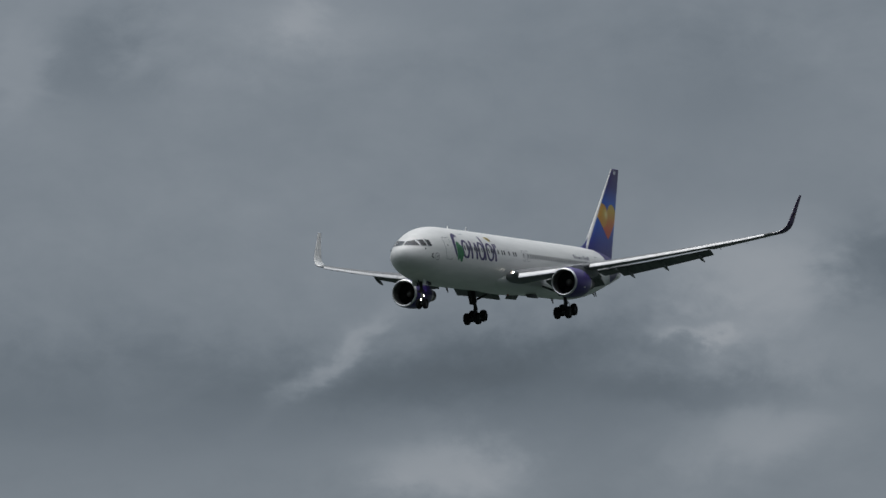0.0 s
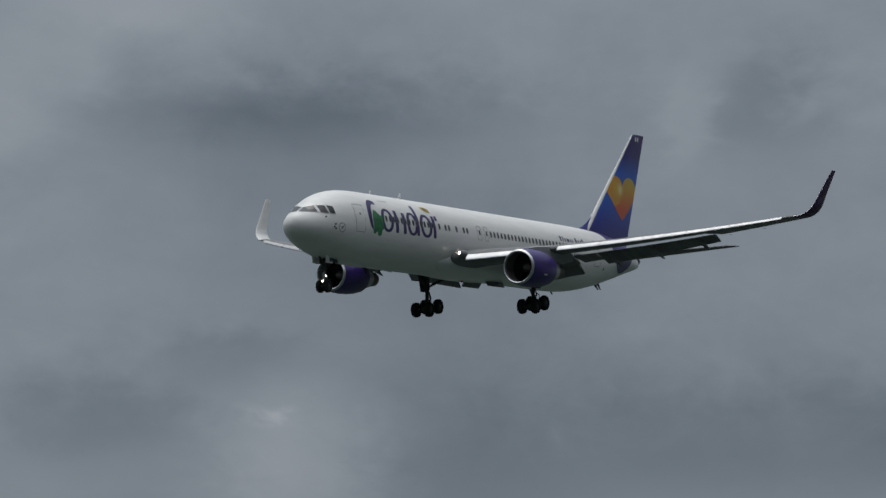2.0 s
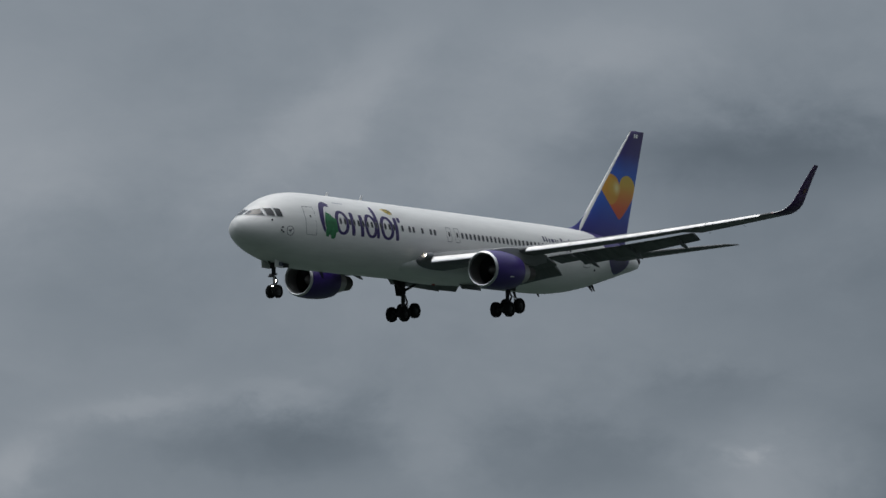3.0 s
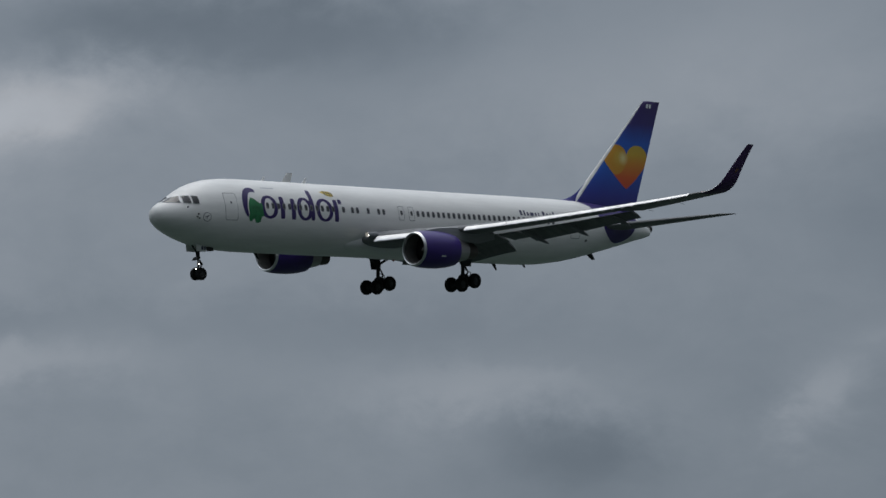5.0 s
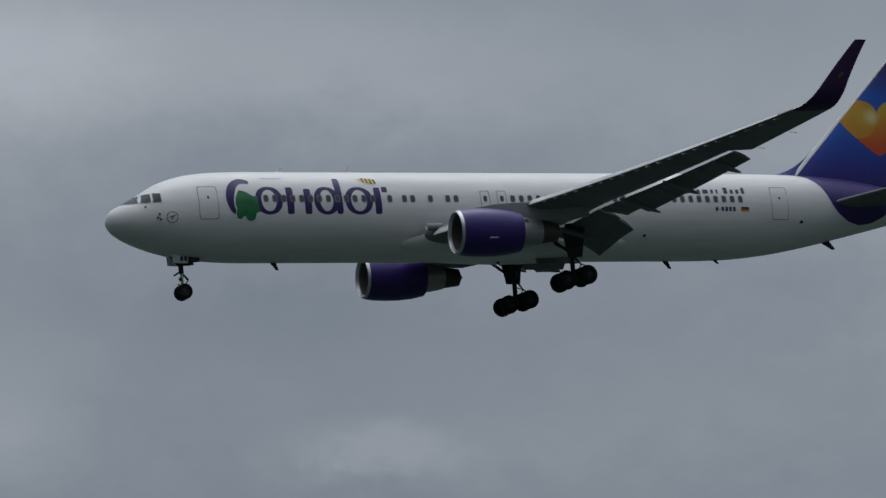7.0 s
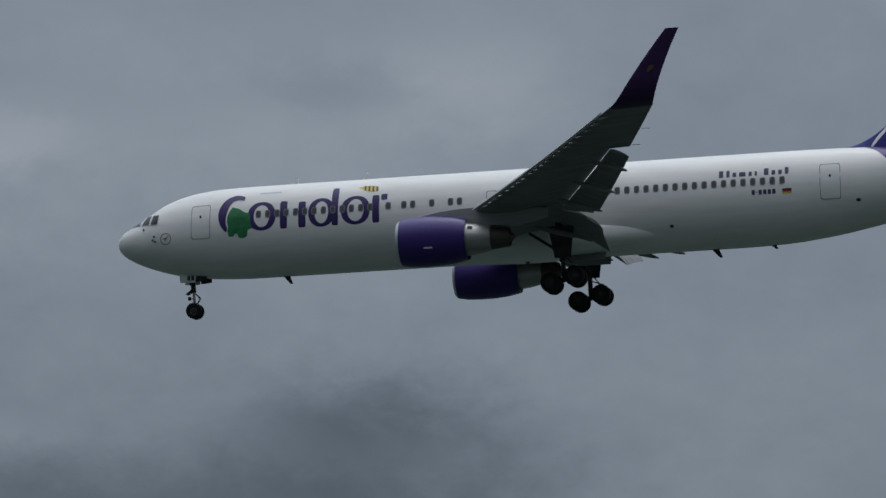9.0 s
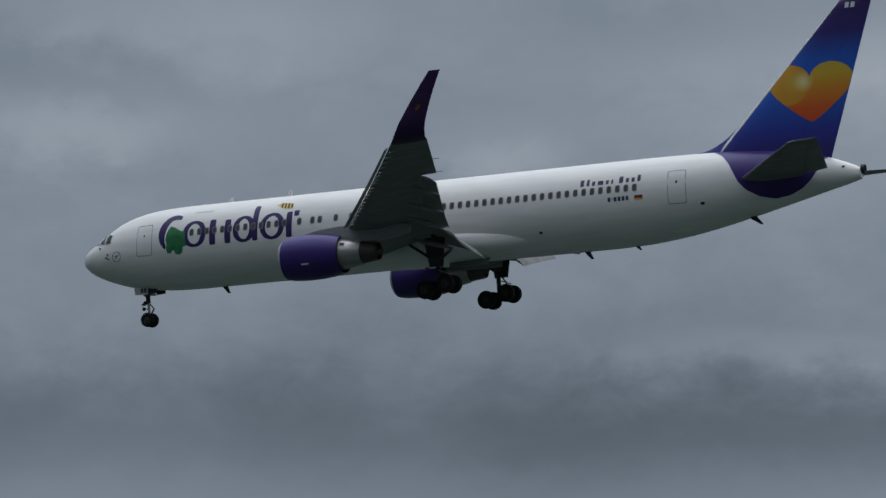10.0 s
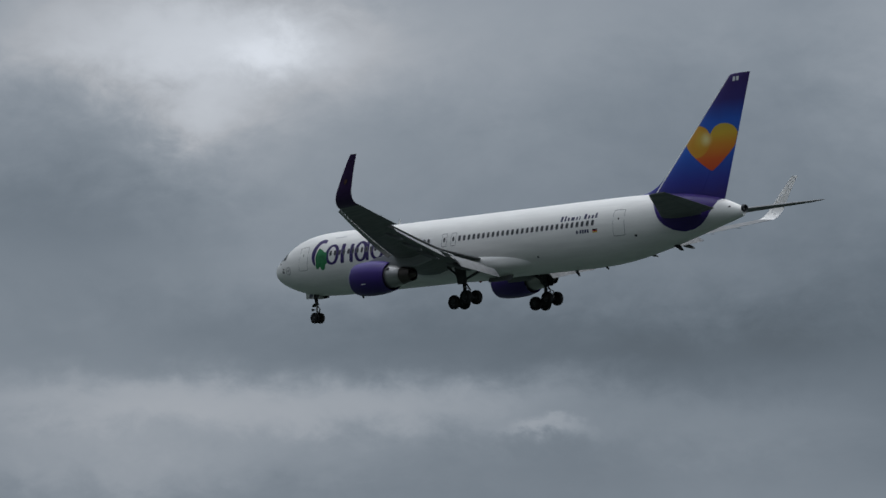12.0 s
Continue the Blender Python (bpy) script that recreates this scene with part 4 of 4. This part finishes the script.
def build_tail():
    def sect(z, a, b):
        le, te = fin_le(z), fin_te(z)
        return ((-le, 0, z), te - le, 0.105 - 0.02 * (z - 2) / 9, (0, 1, 0), 0, a, b, 0.0)
    top = 10.93
    zs = [1.0, 3.2, 4.5, 6, 7.5, 9, 10.4, top - 0.08]
    bm = bmesh.new()
    loft(bm, blade([sect(z, 0.0, 0.70) for z in zs] + [((-fin_le(top) - 0.25, 0, top), fin_te(top) - fin_le(top) - 0.3, 0.05, (0, 1, 0), 0, 0.0, 0.70, 0.0)], 12))
    fin = part("fin", bm, FIN_BLUE, airliner, "tall blue tail fin shading to violet")
    bm = bmesh.new()
    loft(bm, blade([sect(z, 0.7015, 1.0) for z in [1.35] + zs[1:] + [top - 0.01]], 6))
    part("rudder", bm, FIN_BLUE, fin)
    # pale leading edge
    bm = bmesh.new()
    loft(bm, blade([((-fin_le(z) + 0.02, 0, z), fin_te(z) - fin_le(z) + 0.04, 0.113 - 0.02 * (z - 2) / 9, (0, 1, 0), 0, 0.0, 0.042, 0.0) for z in zs], 5))
    part("leading_edge", bm, WHITE, fin, "white leading edge")
    # dorsal fillet
    bm = bmesh.new()
    rings = []
    for i in range(9):
        u = i / 8
        s = 42.6 + 3.5 * u
        h = TOP(s) + 1.75 * u ** 2.2
        w = 0.03 + 0.26 * u
        rings.append([(-s, -w * 1.3, TOP(s) - 0.12), (-s, -w * 0.6, (h + TOP(s)) / 2), (-s, 0, h), (-s, w * 0.6, (h + TOP(s)) / 2), (-s, w * 1.3, TOP(s) - 0.12)])
    loft(bm, rings)
    part("dorsal_fillet", bm, FIN_BLUE, fin)

    def fin_skin(s, z, side, off=0.012):
        le, te = fin_le(z), fin_te(z)
        s = min(max(s, le + 0.10), te - 0.02)
        x = (s - le) / (te - le)
        t = 0.105 - 0.02 * (z - 2) / 9
        h = 5 * t * (0.2969 * math.sqrt(x) - 0.126 * x - 0.3516 * x ** 2 + 0.2843 * x ** 3 - 0.1016 * x ** 4) * (te - le)
        return Vector((-s, side * (h + off), z))
    for side in (1, -1):
        # heart emblem as a plain two-lobed shape
        def heart(s, z, w, h, n=72):
            out = []
            for i in range(n):
                t = 2 * math.pi * i / n
                full = 3.0 - 1.35 * max(0.0, -math.cos(t)) ** 0.8
                hx = math.copysign(abs(math.sin(t)) ** full, math.sin(t))
                hz = (13 * math.cos(t) - 5 * math.cos(2 * t) - 2 * math.cos(3 * t) - math.cos(4 * t)) / 16
                out.append((s + hx * w, z + hz * h))
            return out
        def lay(outline, mat, nm, off, step=0.3):
            b2 = bmesh.new()
            b2.faces.new([b2.verts.new((s, z, 0)) for s, z in outline])
            bmesh.ops.triangulate(b2, faces=b2.faces)
            for ax, lo, hi in ((0, 47.0, 54.5), (1, 2.5, 11.0)):
                k = lo
                while k < hi:
                    co, no = ((k, 0, 0), (1, 0, 0)) if ax == 0 else ((0, k, 0), (0, 1, 0))
                    bmesh.ops.bisect_plane(b2, geom=b2.verts[:] + b2.edges[:] + b2.faces[:], plane_co=co, plane_no=no)
                    k += step
            for v in b2.verts:
                v.co = fin_skin(v.co.x, v.co.y, side, off)
            bmesh.ops.remove_doubles(b2, verts=b2.verts, dist=0.002)
            return part(nm, b2, mat, fin, normals=False)
        lay(heart(50.70, 5.72, 2.70, 1.985), HEART, "heart_emblem", 0.014)
        for k in range(2):
            lay([(53.15 + 0.36 * k, 10.35), (53.40 + 0.36 * k, 10.35), (53.47 + 0.36 * k, 10.68), (53.22 + 0.36 * k, 10.68)], LIGHT_GREY, "lettering_bar", 0.014, 0.6)
        # tailplane and elevator
        up = (0, -side * 0.10, 1)
        def tp(y, a, b):
            le = 45.80 + (y - 0.8) * 0.765
            te = 51.75 + (y - 0.8) * 0.265
            return ((-le, side * y, 0.28 + (y - 0.8) * 0.1245), te - le, 0.10, up, -2.0, a, b, -0.005)
        ys = [0.6, 2, 4, 6, 8, 9.0]
        tip = tp(9.31, 0, 1)
        bm = bmesh.new()
        loft(bm, blade([tp(y, 0.0, 0.72) for y in ys] + [(Vector(tip[0]) + Vector((-0.3, 0, 0)), tip[1] - 0.35, 0.05, up, -2.0, 0.0, 0.72, 0.0)], 10))
        stab = part("tailplane", bm, GREY, airliner, "grey tailplane with dark underside")
        bm = bmesh.new()
        loft(bm, blade([tp(y, 0.725, 1.0) for y in (1.5, 2, 4, 6, 8, 9.0, 9.28)], 5))
        part("elevator", bm, GREY, stab)


build_tail()


# ---- landing gear ----
def wheel(c, r, w, parent, axis=(0, 1, 0)):
    c, ax = Vector(c), Vector(axis)
    bm = bmesh.new()
    prof = [(-0.50, 0.56), (-0.50, 0.80), (-0.42, 0.93), (-0.25, 0.99), (0, 1.0), (0.25, 0.99), (0.42, 0.93), (0.50, 0.80), (0.50, 0.56), (0.30, 0.54), (-0.30, 0.54)]
    rings = [circle(c + ax * w * a, r * b, ax, 28) for a, b in prof]
    loft(bm, rings + [rings[0]], caps=False)
    bmesh.ops.remove_doubles(bm, verts=bm.verts, dist=0.0005)
    wh = part("wheel", bm, TYRE, parent, "black rubber tyre on grey rim")
    bm = bmesh.new()
    loft(bm, [circle(c + ax * w * a, r * b, ax, 20) for a, b in ((-0.46, 0.10), (-0.44, 0.30), (-0.30, 0.42), (-0.40, 0.56), (0.40, 0.56), (0.30, 0.42), (0.44, 0.30), (0.46, 0.10))])
    part("rim", bm, RIM, wh)


def build_nose_gear():
    s, z = 4.54, -4.70
    bm = bmesh.new()
    rod(bm, (-s + 0.12, 0, -2.3), (-s + 0.05, 0, -3.6), 0.15)
    strut = part("nose_strut", bm, GEAR, airliner, "grey nose gear leg")
    bm = bmesh.new()
    rod(bm, (-s + 0.05, 0, -3.5), (-s, 0, z + 0.02), 0.085)
    rod(bm, (-s, -0.36, z), (-s, 0.36, z), 0.07)
    part("oleo", bm, STEEL, strut)
    bm = bmesh.new()
    rod(bm, (-s + 0.05, 0, -3.3), (-s + 0.85, 0, -2.35), 0.07)
    part("drag_brace", bm, GEAR, strut)
    bm = bmesh.new()
    slab(bm, [(-s - 0.05, 0.10, -3.65), (-s - 0.36, 0.06, -3.95), (-s - 0.30, -0.06, -3.97), (-s - 0.05, -0.10, -3.65)], 0.05)
    slab(bm, [(-s - 0.36, 0.06, -3.95), (-s - 0.05, 0.08, -4.45), (-s - 0.05, -0.08, -4.45), (-s - 0.36, -0.06, -3.95)], 0.05)
    part("torque_link", bm, GEAR, strut)
    bm = bmesh.new()
    slab(bm, [(-s + 0.10, 0.34, -3.48), (-s + 0.48, 0.18, -3.70), (-s + 0.48, -0.18, -3.70), (-s + 0.10, -0.34, -3.48)], 0.10)
    part("steering_unit", bm, GEAR, strut)
    for k in (-1, 1):
        wheel((-s, k * 0.31, z), 0.47, 0.32, airliner)
        bm = bmesh.new()
        slab(bm, [(-s + 0.75, k * 0.58, -2.42), (-s - 0.22, k * 0.58, -2.46), (-s - 0.22, k * 0.56, -3.08), (-s + 0.70, k * 0.56, -3.05)], 0.05)
        d = part("gear_door", bm, WHITE, airliner, "white nose gear door hanging open")
        for q in range(2):
            bm = bmesh.new()
            x = -s + 0.26 - 0.24 * q
            bm.faces.new([bm.verts.new((px, k * 0.612, pz)) for px, pz in ((x, -2.94), (x - 0.18, -2.94), (x - 0.18, -2.66), (x, -2.66))])
            part("lettering_bar", bm, INK, d, normals=False)
        bm = bmesh.new()
        slab(bm, [(-s - 0.25, k * 0.52, -2.5), (-s - 0.95, k * 0.52, -2.52), (-s - 0.92, k * 0.60, -3.0), (-s - 0.25, k * 0.60, -3.05)], 0.05)
        part("gear_door", bm, GEAR, airliner, "grey nose gear door hanging open")
    for y, zl in ((0.30, -3.98), (0.0, -4.32)):
        c = Vector((-s + 0.30, y, zl))
        bm = bmesh.new()
        loft(bm, [circle(c + Vector((-0.14, 0, 0)), 0.10, (1, 0, 0), 14), circle(c, 0.12, (1, 0, 0), 14), circle(c, 0.10, (1, 0, 0), 14), circle(c + Vector((-0.08, 0, 0)), 0.09, (1, 0, 0), 14)])
        lamp = part("taxi_light", bm, GEAR, strut)
        bm = bmesh.new()
        loft(bm, [circle(c + Vector((-0.09, 0, 0)), 0.060, (1, 0, 0), 14), circle(c + Vector((-0.05, 0, 0)), 0.04, (1, 0, 0), 14)])
        part("taxi_lens", bm, LAMP, airliner)
        bm = bmesh.new()
        rod(bm, c + Vector((-0.12, 0, 0)), (-s + 0.03, 0, zl), 0.03, n=8)
        part("lamp_bracket", bm, GEAR, airliner)


def build_main_gear(side):
    s, y, z = 27.38, side * 4.66, -4.80
    bm = bmesh.new()
    rod(bm, (-s + 0.15, y + side * 0.1, -1.5), (-s + 0.03, y, -3.4), 0.23)
    strut = part("main_strut", bm, GEAR, airliner, "thick grey main gear leg")
    bm = bmesh.new()
    rod(bm, (-s + 0.03, y, -3.3), (-s, y, z + 0.05), 0.145)
    part("oleo", bm, GEAR, strut)
    bm = bmesh.new()
    rod(bm, (-s, y, -3.2), (-s + 0.1, y - side * 2.2, -2.3), 0.10)
    part("side_brace", bm, GEAR, strut)
    bm = bmesh.new()
    rod(bm, (-s, y, -3.3), (-s + 1.9, y, -2.0), 0.09)
    part("drag_brace", bm, GEAR, strut)
    tilt = radians(13)
    d = Vector((math.cos(tilt), 0, -math.sin(tilt)))
    c = Vector((-s, y, z))
    bm = bmesh.new()
    rod(bm, c + d * 0.80, c - d * 0.80, 0.13)
    for k in (-1, 1):
        rod(bm, c + d * 0.71 * k + Vector((0, -0.62, 0)), c + d * 0.71 * k + Vector((0, 0.62, 0)), 0.09)
    part("bogie_beam", bm, GEAR, strut)
    bm = bmesh.new()
    rod(bm, c - d * 0.78 + Vector((0, side * 0.1, 0.62)), (-s - 0.02, y + side * 0.1, -3.75), 0.035, n=8)
    rod(bm, c - d * 0.78 + Vector((0, side * 0.1, 0.05)), c - d * 0.78 + Vector((0, side * 0.1, 0.64)), 0.035, n=8)
    part("trim_rod", bm, STEEL, strut)
    bm = bmesh.new()
    slab(bm, [(-s - 0.10, y + 0.1, -3.4), (-s - 0.10, y - 0.1, -3.4), (-s - 0.55, y - 0.05, -3.95), (-s - 0.55, y + 0.05, -3.95)], 0.06)
    slab(bm, [(-s - 0.55, y + 0.05, -3.95), (-s - 0.55, y - 0.05, -3.95), (-s - 0.12, y - 0.1, -4.6), (-s - 0.12, y + 0.1, -4.6)], 0.06)
    part("torque_link", bm, GEAR, strut)
    for k in (-1, 1):
        for j in (-1, 1):
            wheel(c + d * 0.71 * k + Vector((0, 0.57 * j, 0)), 0.58, 0.44, airliner)
    # leg door outboard, large body door inboard
    bm = bmesh.new()
    slab(bm, [(-s + 0.75, y + side * 0.45, -1.75), (-s - 0.75, y + side * 0.45, -1.75), (-s - 0.50, y + side * 0.34, -3.55), (-s + 0.42, y + side * 0.34, -3.55)], 0.07)
    part("leg_door", bm, GEAR, strut, "dark grey gear leg door")
    bm = bmesh.new()
    slab(bm, [(-s + 0.9, side * 0.9, -2.85), (-s - 1.9, side * 0.9, -2.85), (-s - 1.8, side * 1.15, -3.28), (-s + 0.8, side * 1.15, -3.28)], 0.07)
    part("gear_door", bm, GREY, airliner, "grey main gear door hanging open")


build_nose_gear()
for sgn in (1, -1):
    build_main_gear(sgn)


# ---- aerials and small fittings ----
def build_fittings():
    def fin_blade(s, z, h, c, lean, mat=DARK, name="blade_antenna"):
        bm = bmesh.new()
        d = math.copysign(1, h)
        slab(bm, [(-s, 0, z - 0.08 * d), (-s - c, 0, z - 0.08 * d), (-s - c * 0.75 - lean, 0, z + h), (-s - c * 0.35 - lean, 0, z + h)], 0.05)
        part(name, bm, mat, airliner)
    fin_blade(10.6, TOP(10.6), 0.32, 0.40, 0.15, LIGHT_GREY)
    fin_blade(14.8, TOP(14.8), 0.42, 0.42, 0.20, LIGHT_GREY)
    fin_blade(9.9, BOT(9.9), -0.45, 0.42, 0.30)
    fin_blade(35.2, BOT(35.2), -0.48, 0.45, 0.35)
    fin_blade(38.6, BOT(38.6), -0.22, 0.35, 0.25)
    for side in (1, -1):
        bm = bmesh.new()
        z = BOT(46.6)
        slab(bm, [(-46.2, side * 0.16, z - 0.0), (-46.6, side * 0.16, z + 0.12), (-47.1, side * 0.10, z - 0.48), (-46.98, side * 0.10, z - 0.50)], 0.05)
        part("tail_skid", bm, DARK, airliner)
    bm = bmesh.new()
    bmesh.ops.create_uvsphere(bm, u_segments=12, v_segments=8, radius=0.14, matrix=Matrix.Translation((-24.5, 0, -3.0)))
    part("beacon", bm, RED, airliner)


build_fittings()


# ---- motion ----
def motions():
    walk(airliner, [
        (0, pose(344.19, 113.12, 44.45, 1.224, 3.185, 173.710)),
        (0.5, pose(322.36, 119.96, 43.57, -0.383, 2.936, 174.488)),
        (1, pose(298.97, 127.17, 42.94, -1.757, 2.549, 175.281)),
        (1.5, pose(276.03, 133.33, 41.76, -2.023, 2.209, 176.127)),
        (2, pose(251.26, 140.25, 41.18, -1.552, 2.296, 177.164)),
        (2.5, pose(231.88, 148.19, 41.20, -1.555, 2.386, 178.079)),
        (3, pose(224.15, 166.77, 42.55, -1.673, 2.854, 180.000)),
        (5, pose(192.93, 223.70, 40.00, -3.147, 2.855, 180.000)),
        (5.5, pose(164.30, 225.75, 38.00, -0.254, 3.017, 180.000)),
        (6, pose(131.60, 226.82, 37.86, 0.599, 2.945, 180.000)),
        (6.5, pose(99.01, 227.78, 37.07, 1.342, 3.062, 180.000)),
        (7, pose(65.11, 227.69, 36.72, 2.341, 3.001, 180.000)),
        (7.5, pose(32.04, 227.75, 36.08, 3.378, 2.159, 180.000)),
        (9.5, pose(-98.96, 232.88, 32.10, -1.159, 2.115, 180.000)),
        (10, pose(-131.88, 233.48, 31.01, -1.417, 2.475, 180.000)),
        (10.5, pose(-167.55, 233.38, 31.18, -1.030, 2.305, 180.000)),
        (11, pose(-199.54, 233.16, 29.78, -1.395, 1.843, 180.000)),
        (11.5, pose(-232.58, 234.65, 28.46, -2.354, 1.685, 180.000)),
        (12, pose(-263.31, 234.45, 26.32, -1.818, 1.522, 180.000)),
    ])


motions()
